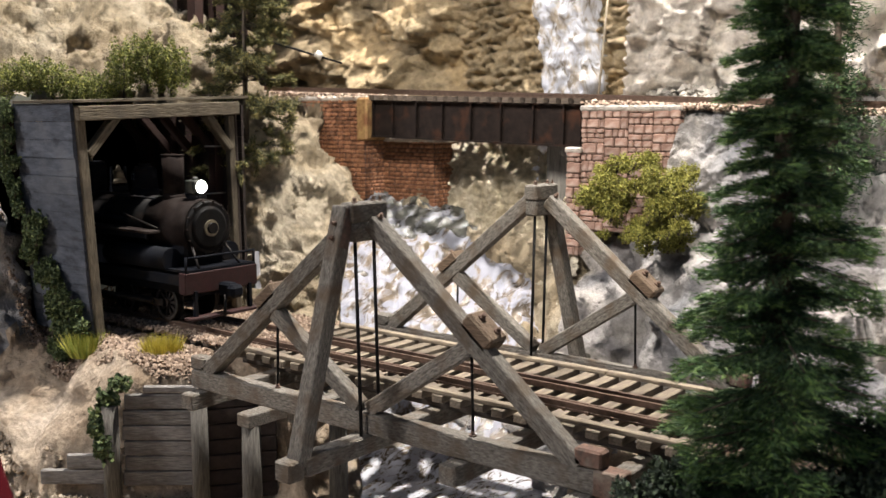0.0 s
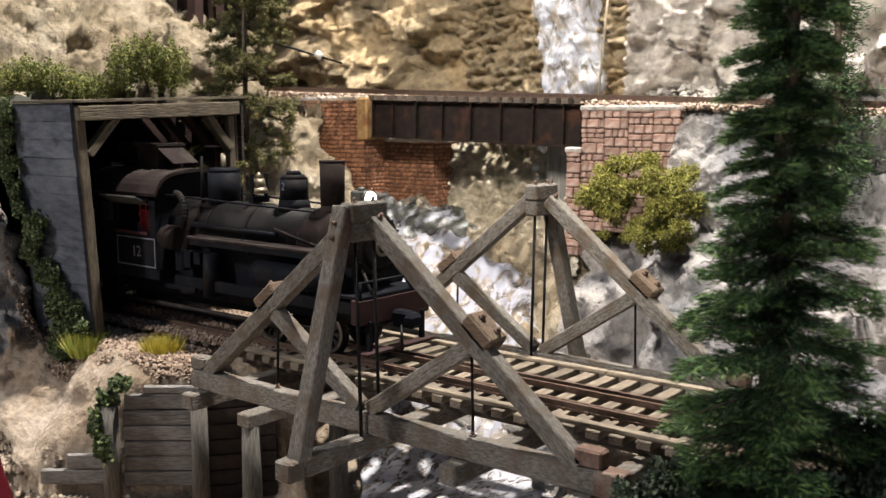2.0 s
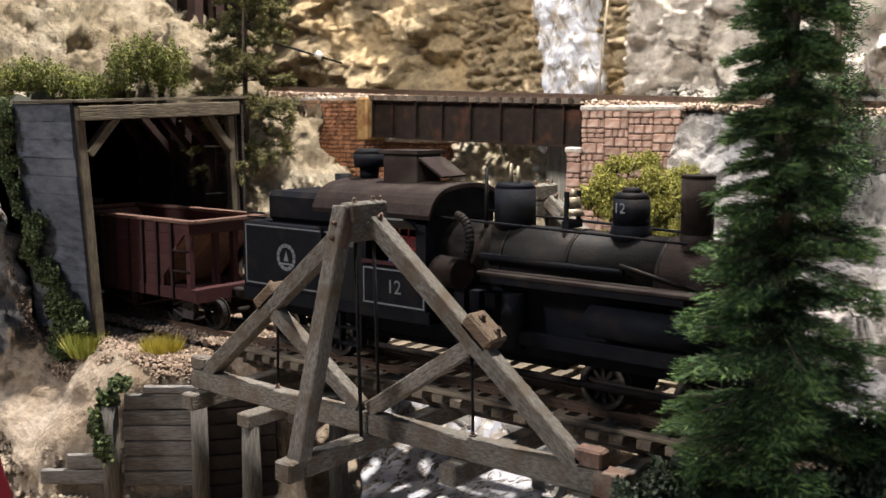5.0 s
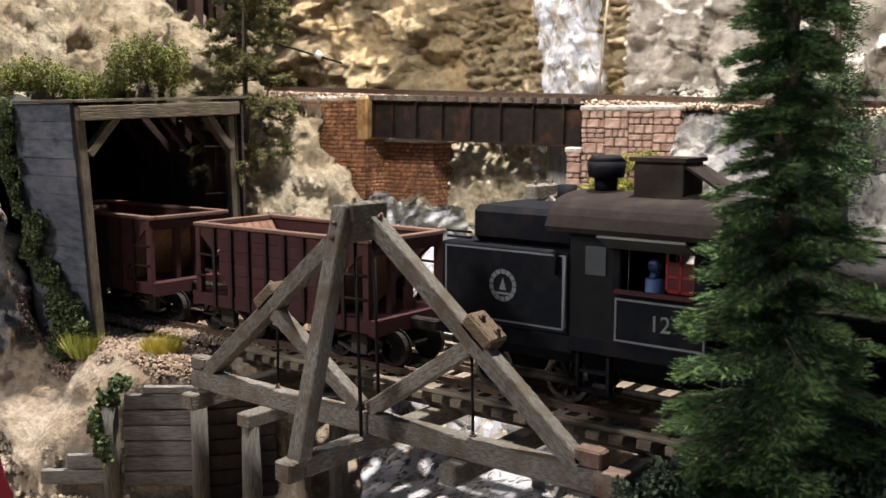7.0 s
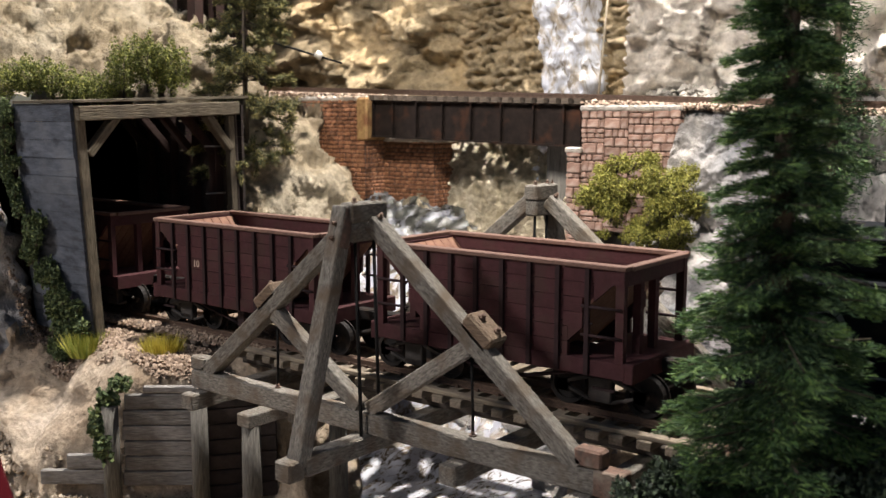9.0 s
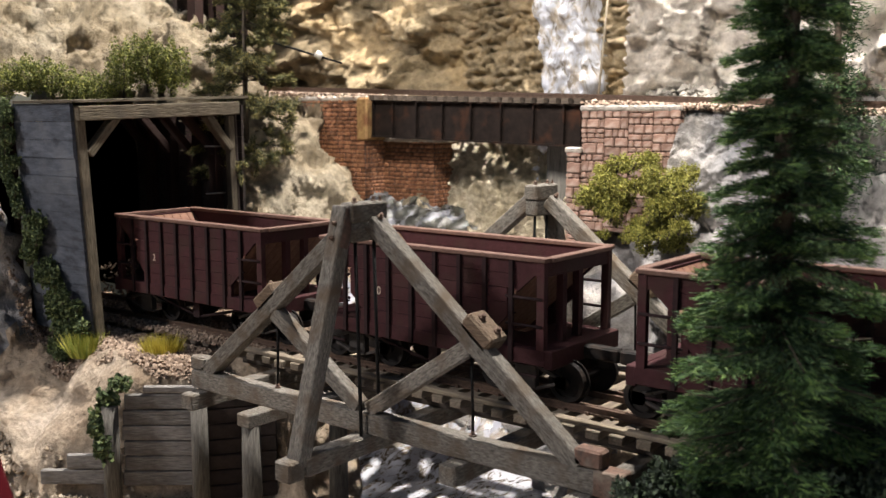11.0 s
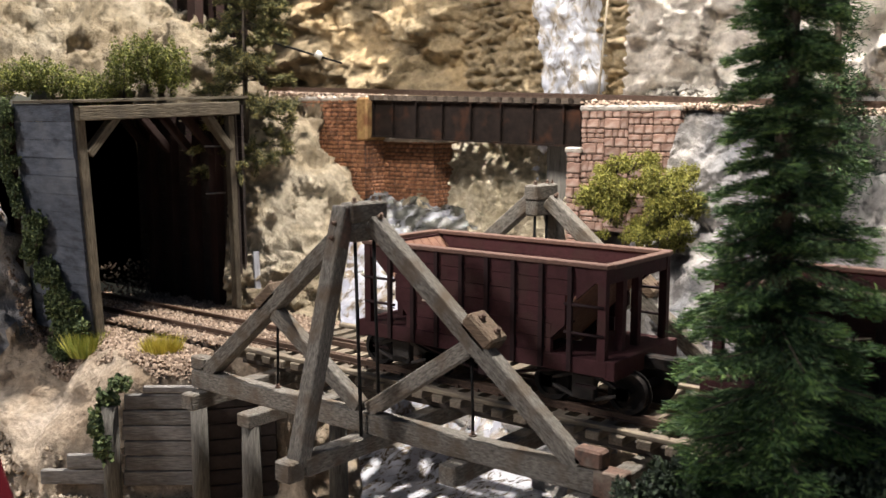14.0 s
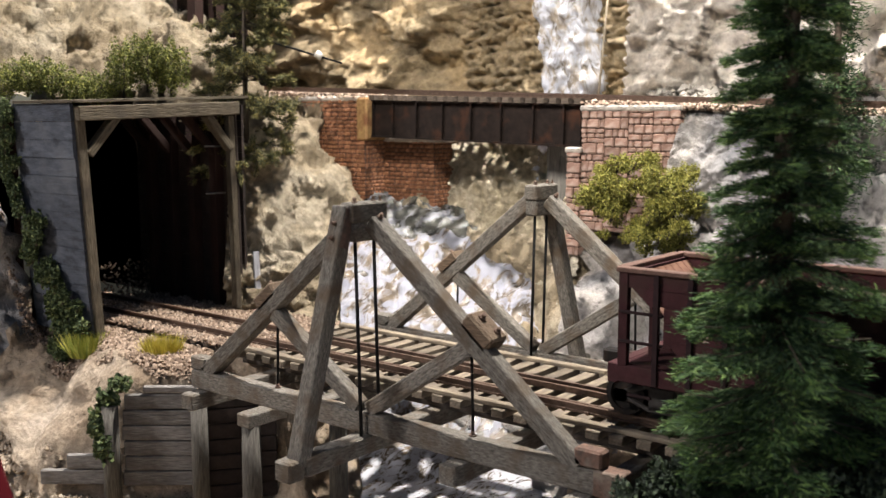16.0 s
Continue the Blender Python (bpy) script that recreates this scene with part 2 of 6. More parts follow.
def tuftset(name, centres, size, count, mat, parent=None, seed=1, flat=1.0, wide=0.5, label="", up=0.0):
    """Many small leaves: quads of about size (cm) scattered in ellipsoids (x, y, z, rx, ry, rz)."""
    rg = np.random.default_rng(seed)
    C = np.array(centres, float)
    vol = C[:, 3] * C[:, 4] * C[:, 5]
    which = rg.choice(len(C), count, p=vol / vol.sum())
    d = rg.normal(size=(count, 3))
    d /= np.linalg.norm(d, axis=1, keepdims=True)
    rad = rg.uniform(0.25, 1.0, (count, 1)) ** 0.6
    rad *= 1 + 0.25 * np.sin(d[:, :1] * 7 + d[:, 1:2] * 5 + which[:, None])
    pos = C[which, :3] + d * rad * C[which, 3:6]
    a = rg.normal(size=(count, 3)) + d * 0.8
    a[:, 2] = a[:, 2] * flat + up
    a /= np.linalg.norm(a, axis=1, keepdims=True)
    b = np.cross(a, rg.normal(size=(count, 3)))
    b /= np.linalg.norm(b, axis=1, keepdims=True)
    s = size * rg.uniform(0.5, 1.4, (count, 1))
    v = np.stack([pos - a * s * 0.5, pos + b * s * wide * 0.5, pos + a * s * 0.5, pos - b * s * wide * 0.5], 1).reshape(-1, 3)
    f = np.arange(count * 4).reshape(-1, 4)
    me = bpy.data.meshes.new(name)
    me.from_pydata((v * U).tolist(), [], f.tolist())
    me.materials.append(mat)
    ob = new(name, me)
    if parent:
        ob.parent = parent
    if label:
        ob["label"] = label
    return ob


def leaf_material(name, a, b, c):
    """Leaves that differ from clump to clump and leaf to leaf."""
    m = bpy.data.materials.new(name)
    m.use_nodes = True
    n, l = m.node_tree.nodes, m.node_tree.links
    bs = n["Principled BSDF"]
    bs.inputs["Roughness"].default_value = 0.85
    g = n.new("ShaderNodeNewGeometry")
    r = n.new("ShaderNodeValToRGB")
    r.color_ramp.elements[0].color, r.color_ramp.elements[1].color = (*a, 1), (*c, 1)
    e = r.color_ramp.elements.new(0.55)
    e.color = (*b, 1)
    l.new(g.outputs["Random Per Island"], r.inputs["Fac"])
    l.new(r.outputs["Color"], bs.inputs["Base Color"])
    return m


M_LEAF_Y = leaf_material("olive_foliage", (0.08, 0.082, 0.015), (0.20, 0.195, 0.032), (0.35, 0.33, 0.075))
M_LEAF_G = leaf_material("green_foliage", (0.045, 0.060, 0.012), (0.13, 0.145, 0.027), (0.28, 0.29, 0.06))
M_LEAF_D = leaf_material("ivy_foliage", (0.026, 0.042, 0.016), (0.065, 0.095, 0.032), (0.16, 0.19, 0.07))
M_GRASS = leaf_material("static_grass", (0.16, 0.20, 0.03), (0.32, 0.34, 0.06), (0.50, 0.44, 0.10))
M_GRASS_Y = leaf_material("dry_static_grass", (0.30, 0.26, 0.03), (0.50, 0.42, 0.06), (0.62, 0.52, 0.12))
M_NEEDLE = leaf_material("needle_foliage", (0.010, 0.030, 0.012), (0.031, 0.071, 0.024), (0.11, 0.17, 0.055))
M_SHOOT = leaf_material("young_needles", (0.025, 0.065, 0.014), (0.06, 0.125, 0.026), (0.13, 0.20, 0.045))
M_NEEDLE_O = leaf_material("olive_needles", (0.026, 0.032, 0.012), (0.085, 0.088, 0.028), (0.30, 0.25, 0.08))
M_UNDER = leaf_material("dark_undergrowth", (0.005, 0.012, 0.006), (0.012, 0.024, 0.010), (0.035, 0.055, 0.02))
M_STONE = leaf_material("ballast_stone", (0.10, 0.066, 0.046), (0.26, 0.185, 0.13), (0.43, 0.33, 0.25))
M_STONE_PALE = leaf_material("sandy_ballast", (0.20, 0.13, 0.095), (0.38, 0.28, 0.21), (0.52, 0.43, 0.35))
M_GRAVEL = leaf_material("bank_gravel", (0.13, 0.10, 0.07), (0.30, 0.235, 0.165), (0.48, 0.41, 0.33))
M_SCREE = leaf_material("scree_stone", (0.20, 0.185, 0.165), (0.34, 0.31, 0.27), (0.46, 0.43, 0.39))


def rock_material(name, tones, scale, bump=0.9, patch=14.0):
    """Plaster rock: three tones in patches, with veins and grain."""
    m = bpy.data.materials.new(name)
    m.use_nodes = True
    n, l = m.node_tree.nodes, m.node_tree.links
    bs = n["Principled BSDF"]
    bs.inputs["Roughness"].default_value = 0.9
    tc = n.new("ShaderNodeTexCoord")
    n1 = n.new("ShaderNodeTexNoise")
    n1.inputs["Scale"].default_value, n1.inputs["Detail"].default_value, n1.inputs["Distortion"].default_value = patch, 7, 1.2
    n2 = n.new("ShaderNodeTexNoise")
    n2.inputs["Scale"].default_value, n2.inputs["Detail"].default_value, n2.inputs["Roughness"].default_value = scale, 10, 0.7
    for t in (n1, n2):
        l.new(tc.outputs["Object"], t.inputs["Vector"])
    r = n.new("ShaderNodeValToRGB")
    els = r.color_ramp.elements
    els[0].position, els[1].position = 0.33, 0.68
    els[0].color, els[1].color = (*tones[0], 1), (*tones[2], 1)
    e = els.new(0.5)
    e.color = (*tones[1], 1)
    l.new(n1.outputs["Fac"], r.inputs["Fac"])
    mr = n.new("ShaderNodeMapRange")
    mr.inputs["From Min"].default_value, mr.inputs["From Max"].default_value = 0.3, 0.7
    mr.inputs["To Min"].default_value, mr.inputs["To Max"].default_value = 0.55, 1.3
    l.new(n2.outputs["Fac"], mr.inputs["Value"])
    hs = n.new("ShaderNodeHueSaturation")
    l.new(mr.outputs[0], hs.inputs["Value"])
    l.new(r.outputs["Color"], hs.inputs["Color"])
    l.new(hs.outputs["Color"], bs.inputs["Base Color"])
    n3 = n.new("ShaderNodeTexNoise")
    n3.inputs["Scale"].default_value, n3.inputs["Detail"].default_value = 420, 8
    n3.inputs["Roughness"].default_value = 0.7
    l.new(tc.outputs["Object"], n3.inputs["Vector"])
    bp = n.new("ShaderNodeBump")
    bp.inputs["Strength"].default_value, bp.inputs["Distance"].default_value = bump, 0.0022
    l.new(n3.outputs["Fac"], bp.inputs["Height"])
    n4 = n.new("ShaderNodeTexNoise")
    n4.noise_type = "RIDGED_MULTIFRACTAL"
    n4.inputs["Scale"].default_value, n4.inputs["Detail"].default_value = 105, 5
    n4.inputs["Distortion"].default_value = 0.9
    l.new(tc.outputs["Object"], n4.inputs["Vector"])
    b4 = n.new("ShaderNodeBump")
    b4.inputs["Strength"].default_value, b4.inputs["Distance"].default_value = 0.75, 0.0026
    l.new(n4.outputs["Fac"], b4.inputs["Height"])
    l.new(b4.outputs[0], bp.inputs["Normal"])
    b2 = n.new("ShaderNodeBump")
    b2.inputs["Strength"].default_value, b2.inputs["Distance"].default_value = 0.35, 0.0014
    l.new(n2.outputs["Fac"], b2.inputs["Height"])
    l.new(bp.outputs[0], b2.inputs["Normal"])
    l.new(b2.outputs[0], bs.inputs["Normal"])
    return m


M_ROCK_TAN = rock_material("tan_rock", ((0.19, 0.145, 0.09), (0.31, 0.25, 0.165), (0.40, 0.345, 0.26)), 260, 1.0, 22)
M_ROCK_GREY = rock_material("pale_grey_rock", ((0.42, 0.38, 0.34), (0.64, 0.58, 0.51), (0.75, 0.69, 0.61)), 240, 1.0, 20)
M_ROCK_OCHRE = rock_material("ochre_cliff", ((0.22, 0.17, 0.10), (0.37, 0.285, 0.17), (0.49, 0.355, 0.19)), 230, 1.0, 18)
# the pale grey rock again, toned blue-grey to hold the banks' shade
M_ROCK_SHADED = rock_material("shaded_grey_rock", ((0.17, 0.17, 0.18), (0.33, 0.31, 0.30), (0.46, 0.42, 0.38)), 240, 1.0, 24)
M_ROCK_CREAM = rock_material("cream_rock", ((0.30, 0.25, 0.16), (0.50, 0.43, 0.31), (0.62, 0.56, 0.45)), 260, 1.0, 26)
M_SAND = rock_material("sandy_bank", ((0.31, 0.225, 0.15), (0.46, 0.365, 0.27), (0.56, 0.47, 0.38)), 420, 0.8, 25)


def water_material(name, foam_at, dark, scale, stretch, foam_col=(0.235, 0.24, 0.285)):
    m = bpy.data.materials.new(name)
    m.use_nodes = True
    n, l = m.node_tree.nodes, m.node_tree.links
    bs = n["Principled BSDF"]
    tc = n.new("ShaderNodeTexCoord")
    mp = n.new("ShaderNodeMapping")
    mp.inputs["Rotation"].default_value = (0, 0, radians(45))
    mp.inputs["Scale"].default_value = stretch
    l.new(tc.outputs["Object"], mp.inputs["Vector"])
    n1 = n.new("ShaderNodeTexNoise")
    n1.inputs["Scale"].default_value, n1.inputs["Detail"].default_value, n1.inputs["Distortion"].default_value = scale, 9, 0.8
    n1.inputs["Roughness"].default_value = 0.62
    l.new(mp.outputs[0], n1.inputs["Vector"])
    r = n.new("ShaderNodeValToRGB")
    r.color_ramp.elements[0].position, r.color_ramp.elements[1].position = foam_at
    l.new(n1.outputs["Fac"], r.inputs["Fac"])
    n2 = n.new("ShaderNodeTexNoise")
    n2.inputs["Scale"].default_value, n2.inputs["Detail"].default_value = 160, 5
    l.new(tc.outputs["Object"], n2.inputs["Vector"])
    rd = n.new("ShaderNodeValToRGB")
    rd.color_ramp.elements[0].position, rd.color_ramp.elements[1].position = 0.35, 0.68
    rd.color_ramp.elements[0].color = (*[c * 0.4 for c in dark], 1)
    rd.color_ramp.elements[1].color = (*[c * 1.7 for c in dark], 1)
    l.new(n2.outputs["Fac"], rd.inputs["Fac"])
    mx = n.new("ShaderNodeMix")
    mx.data_type = "RGBA"
    l.new(r.outputs["Color"], mx.inputs["Factor"])
    l.new(rd.outputs["Color"], mx.inputs["A"])
    mx.inputs["B"].default_value = (*foam_col, 1)
    l.new(mx.outputs["Result"], bs.inputs["Base Color"])
    mr = n.new("ShaderNodeMapRange")
    mr.inputs["To Min"].default_value, mr.inputs["To Max"].default_value = 0.22, 0.6
    l.new(r.outputs["Color"], mr.inputs["Value"])
    l.new(mr.outputs[0], bs.inputs["Roughness"])
    bp = n.new("ShaderNodeBump")
    bp.inputs["Strength"].default_value, bp.inputs["Distance"].default_value = 0.55, 0.002
    l.new(n1.outputs["Fac"], bp.inputs["Height"])
    l.new(bp.outputs[0], bs.inputs["Normal"])
    return m


M_POOL = water_material("stream_water", (0.41, 0.53), (0.12, 0.09, 0.058), 420, (1, 0.38, 1), (0.46, 0.47, 0.52))
M_CASCADE = water_material("white_water", (0.45, 0.55), (0.125, 0.10, 0.075), 230, (1, 0.4, 0.6))
# upper water: the girder's shade is mixed into a darker, greyer colour
M_SHADE_POOL = water_material("shaded_upper_pool", (0.50, 0.66), (0.085, 0.085, 0.075), 180, (1, 0.5, 1))
M_FALL = water_material("waterfall_foam", (0.40, 0.56), (0.33, 0.29, 0.24), 230, (1, 1, 0.7), (0.60, 0.62, 0.69))


# ---- terrain
def lerp_table(s, table):
    if s <= table[0][0]:
        return table[0][1]
    for (a, b), (c, d) in zip(table, table[1:]):
        if s <= c:
            return b + (d - b) * (s - a) / (c - a)
    return table[-1][1]


def smooth(a, b, x):
    t = min(1, max(0, (x - a) / (b - a)))
    return t * t * (3 - 2 * t)


BED = ((4, -4.7), (6, -3.3), (8.3, -1.1), (11.5, 0.7), (13.5, 1.9), (16.5, 3.5), (20, 4.3))
RIGHT_SLOPE = ((3.0, -0.55), (6.0, 0.9), (8.5, 3.0), (9.3, 3.9), (10.7, 7.5))


def upper_z(x):
    """The ballast of the upper track, which falls to the right."""
    return 7.62 - 0.034 * (x + 2.7)


def stream_xy(d, s):
    return (1.4142 * (d - s) - 0.5) / 2, (1.4142 * (d + s) - 0.5) / 2


def base_height(x, y):
    """Height of the ground without its relief, and how rocky it is."""
    d, s = (x + y + 0.5) / 1.4142, (y - x) / 1.4142
    bed = lerp_table(s, BED) - 0.35
    if d < 0:
        rise = max(0, -d - 4.2 + 1.7 * smooth(2, 5, y)) * 2.5
        back = smooth(4.5, 6.6, y) * 7.7 * smooth(-11.5, -16.5, x)
        lw, qw = (x + 9.1) * 0.783 + (y + 4.1) * 0.622, (x + 9.1) * 0.622 - (y + 4.1) * 0.783
        wall = lerp_table(lw, ((-8, -5.0), (-4.2, -4.3), (-3.8, -3.7), (-1.3, -1.3), (1.2, -1.2), (1.7, -5.0)))
        front = min(0, max(wall - max(0, qw + 0.4) * 12, -5.0) + max(0, -qw) * 0.62 + 0.6)
        front = front if y < -1.7 else front * smooth(-1.2, -1.7, y)
        hill = smooth(-20.5, -22.5, x) * 9.5 * smooth(-6.0, -3.0, y) + smooth(-22, -27, x) * 4.5
        side = smooth(-16.5, -20.5, x) * smooth(-9.0, -3.9, y) * 6.5 * smooth(-3.1, -3.7, y)
        top = -0.6 + front + max(hill, side, back + smooth(-19, -22, x) * 4 * smooth(4.5, 6.5, y))
        rocky = 0.05 + 0.95 * smooth(0.3, 2.0, max(hill, side, back)) + 0.12 * smooth(-4, -6, y) + 0.36 * smooth(-10.8, -12.6, x) * smooth(-2.9, -3.9, y)
    else:
        rise = max(0, d - 3.0 - 1.3 * smooth(5, 8, s) + 0.5 * smooth(11.3, 13.3, s)) * (1.3 + 0.5 * smooth(11.3, 13.3, s))
        top = lerp_table(y, RIGHT_SLOPE) - smooth(-9, -14, y) * 3
        rocky = 0.05 + 0.95 * smooth(3.0, 5.0, y)
        if -13.4 < x < -2.5:
            top = min(top, 5.9 + max(0, y - 11.9) * 1.6)
    h = min(bed + rise, top)
    rocky = max(rocky, smooth(0.2, 1.5, rise) * smooth(0.15, 1.2, top - bed - rise))
    if y > 10.4 and bed + rise > 6.5 and not -13.4 < x < -2.5:
        h, rocky = upper_z(x), 0.02
    if -22 < x < -14.4 and -3.4 < y < 4.4:
        rocky *= 0.03
    return h, rocky, rise


def spread(a, b, n, ca, cb, dens):
    """n values from a to b, with the share dens of them between ca and cb."""
    k = int(n * dens)
    m = (n - k) // 2
    return np.array(list(np.linspace(a, ca, m, endpoint=False)) + list(np.linspace(ca, cb, k, endpoint=False)) + list(np.linspace(cb, b, n - k - m)))


GX = spread(-85, 52, 440, -30, 18, 0.92)
GY = spread(-60, 13.9, 240, -11, 13.8, 0.94)
P = np.zeros((len(GY), len(GX), 3))
R = np.zeros((len(GY), len(GX), 1))
for j, gy in enumerate(GY):
    for i, gx in enumerate(GX):
        h, rk, _ = base_height(gx, gy)
        P[j, i] = gx, gy, h
        R[j, i, 0] = rk
N = normals_of(P)
D = np.zeros_like(R)
for j in range(len(GY)):
    for i in range(len(GX)):
        p = P[j, i]
        soft = smooth(-13.5, -17, p[0]) if p[1] > 3.5 and p[0] + p[1] < 0 else (0.8 if p[1] > 6.5 and p[0] < -1.5 else 1.0)
        wrinkle = (0.5 * facet((p[0], p[1] * 0.6, p[2] * 0.6), 1.2) + 0.7 * facet((p[0] + 4, p[1] * 0.7, p[2]), 2.6)) * R[j, i, 0] + 0.1 * noise.fractal(p * 1.9, 0.8, 2.1, 4) * R[j, i, 0]
        D[j, i, 0] = (crag(p) * (0.30 + 0.65 * soft) * R[j, i, 0] + wrinkle * (1 - soft) + 0.10 * noise.fractal(p * 1.1, 0.8, 2.1, 4))
P = P + N * D


def ground_tone(c):
    x, y = c[:, 0], c[:, 1]
    k = np.zeros(len(c), int)                                   # tan rock
    k[(x + y > 0.5) & (y > 2.5)] = 1                            # pale rock of the far bank, shade in its colour
    k[(x < -2.5) & (x > -13.4) & (y > 7.5)] = 0                 # tan rock under the girder
    k[(y < 4.4) & (x + y < 0) & (x > -17)] = 2                  # sand of the near bank
    k[(y < 3) & (x + y > 0)] = 2
    k[(y < -2.8) & (x < -12.2)] = 2                             # pale near bank
    k[(y < -2.8) & (y > -9) & (x < -17.5) & (x > -24)] = 1
    return k


ground = grid_mesh("ground", P, [M_ROCK_TAN, M_ROCK_SHADED, M_SAND], ground_tone, "modelled rocky gorge with sandy banks and shelves", "ground",
                   skip=lambda x, y, z: (abs(y - 0.8) < 3.3) & (x < -19.5) & (z < 8.2) & (x > -30))

# cliff behind the upper track, with a strata face beside the waterfall
CX, CZ = spread(-48, 36, 560, -24, 14, 0.85), spread(-1, 21, 190, 0.5, 15.5, 0.85)
P = np.zeros((len(CZ), len(CX), 3))
for j, cz in enumerate(CZ):
    for i, cx in enumerate(CX):
        y = 14.4 + 0.9 * noise.fractal((cx * 0.12, cz * 0.1, 3), 1, 2, 3) + 0.06 * cz
        y -= 1.0 * smooth(-2.7, -2.2, cx) * smooth(7, 8.5, cz) + 1.2 * smooth(3, 9, cx)      # the pale rock stands forward
        y -= 1.6 * smooth(-18, -21, cx) * smooth(8.5, 10, cz)
        strata = smooth(-13.0, -11.0, cx) * (1 - smooth(-2.4, -2.1, cx))
        q = (cx, y, cz)
        w = noise.fractal((cx * 0.5, cz * 0.5, 2), 0.8, 2, 4)
        lay = abs(((cz * 2.1 + 1.5 * w + 0.3 * math.sin(cx * 0.9)) % 1) - 0.5) * 2
        lay = (1 - lay ** 1.6) * 0.46 + 0.30 * noise.fractal((cx * 1.1, cz * 3.2, 8), 0.7, 2, 4) + facet((cx * 0.5, y, cz), 1.6) * 0.5
        y -= strata * lay + (1 - strata) * crag(q, 0.30) * 1.15
        P[j, i] = cx, y, cz


def cliff_tone(c):
    return np.where(c[:, 0] > -2.35, 1, 0)


grid_mesh("backdrop_cliff", P, [M_ROCK_OCHRE, M_ROCK_GREY], cliff_tone, "tan layered cliff wall behind the upper track", "cliff")



def outcrop(name, rows, n, m, amp, tone, label, f=0.5, seed=0.0):
    """A rock face: a smooth sheet through a few rows of guide points, broken into plates."""
    G = np.array(rows, float)

    def along(C, k):
        t = np.linspace(0, len(C) - 1, k)
        i = np.minimum(t.astype(int), len(C) - 2)
        u = (t - i).reshape([-1] + [1] * (C.ndim - 1))
        u = u * 0.5 + u * u * (3 - 2 * u) * 0.5
        return C[i] * (1 - u) + C[i + 1] * u

    Q = np.swapaxes(along(np.swapaxes(along(G, m), 0, 1), n), 0, 1)
    nv = normals_of(Q)
    out = np.zeros(Q.shape[:2] + (1,))
    for a in range(Q.shape[0]):
        for b in range(Q.shape[1]):
            x, y, z = Q[a, b]
            p = (x + seed, y, z)
            out[a, b, 0] = crag(p, f) + 0.45 * facet((x * 1.3 + seed, y, z * 0.7), f * 4.0) + 0.10 * noise.fractal((x * 2 + seed, y * 2, z * 2), 0.7, 2.1, 5)
    return grid_mesh(name, Q + nv * out * amp, [tone], None, label, "rock")


# the rock beside the shed, that under the girder, and those round the stone pier
outcrop("rock_outcrop", [[(-14.9, 3.4, -1.2), (-13.2, 4.2, -1.2), (-11.6, 5.2, -1.0), (-10.8, 7.0, -0.2), (-11.6, 9.2, 1.6), (-13.2, 10.6, 2.6)],
                         [(-15.2, 3.7, 1.6), (-14.0, 4.8, 1.4), (-12.8, 5.9, 1.4), (-12.2, 7.6, 1.8), (-12.8, 9.4, 2.8), (-13.9, 10.9, 3.4)],
                         [(-15.6, 4.2, 4.4), (-14.9, 5.4, 4.2), (-14.4, 6.6, 4.0), (-14.3, 8.0, 4.1), (-14.7, 9.6, 4.5), (-15.3, 11.0, 4.7)],
                         [(-16.2, 4.6, 7.4), (-16.0, 6.0, 7.0), (-16.0, 7.2, 6.6), (-16.4, 8.6, 6.4), (-16.9, 9.8, 6.2), (-17.4, 11.2, 6.2)],
                         [(-19.0, 5.0, 8.6), (-18.6, 6.4, 8.2), (-18.4, 7.8, 8.0), (-18.6, 9.0, 8.0), (-18.8, 10.2, 7.8), (-19.0, 11.2, 7.8)]],
        150, 130, 0.75, M_ROCK_TAN, "pale tan fractured rock beside the board shed", 0.55)
outcrop("rock_outcrop", [[(-13.0, 13.0, 3.9), (-10.6, 12.3, 2.4), (-8.4, 12.0, 1.6), (-6.6, 11.9, 1.1), (-4.4, 10.8, 0.4), (-2.6, 9.4, 0.0)],
                         [(-13.0, 13.3, 5.0), (-10.6, 12.7, 4.0), (-8.4, 12.5, 3.4), (-6.6, 12.4, 3.1), (-4.4, 11.7, 2.4), (-2.6, 10.4, 2.2)],
                         [(-13.0, 13.6, 6.2), (-10.6, 13.1, 5.6), (-8.4, 12.9, 5.2), (-6.6, 12.8, 5.0), (-4.4, 12.5, 4.2), (-2.6, 11.4, 4.0)],
                         [(-13.0, 14.0, 7.6), (-10.6, 13.7, 7.5), (-8.4, 13.6, 7.4), (-6.6, 13.5, 7.4), (-4.4, 13.4, 6.4), (-2.6, 12.8, 6.0)]],
        170, 110, 0.6, M_ROCK_CREAM, "cream and tan rock under the girder bridge", 0.65, 7.0)
outcrop("rock_outcrop", [[(1.2, 8.6, 2.8), (2.6, 8.9, 2.6), (4.2, 9.2, 2.4), (6.4, 9.4, 2.2)],
                         [(1.25, 9.4, 4.6), (2.5, 9.6, 4.4), (4.2, 9.8, 4.2), (6.4, 10.0, 4.0)],
                         [(1.35, 10.1, 6.4), (2.6, 10.1, 6.2), (4.2, 10.2, 6.0), (6.4, 10.4, 5.8)],
                         [(1.45, 10.9, 7.5), (2.8, 10.7, 7.3), (4.4, 10.8, 7.2), (6.4, 11.0, 7.0)]],
        90, 80, 0.5, M_ROCK_SHADED, "pale rock beside the stone pier", 0.6, 3.0)

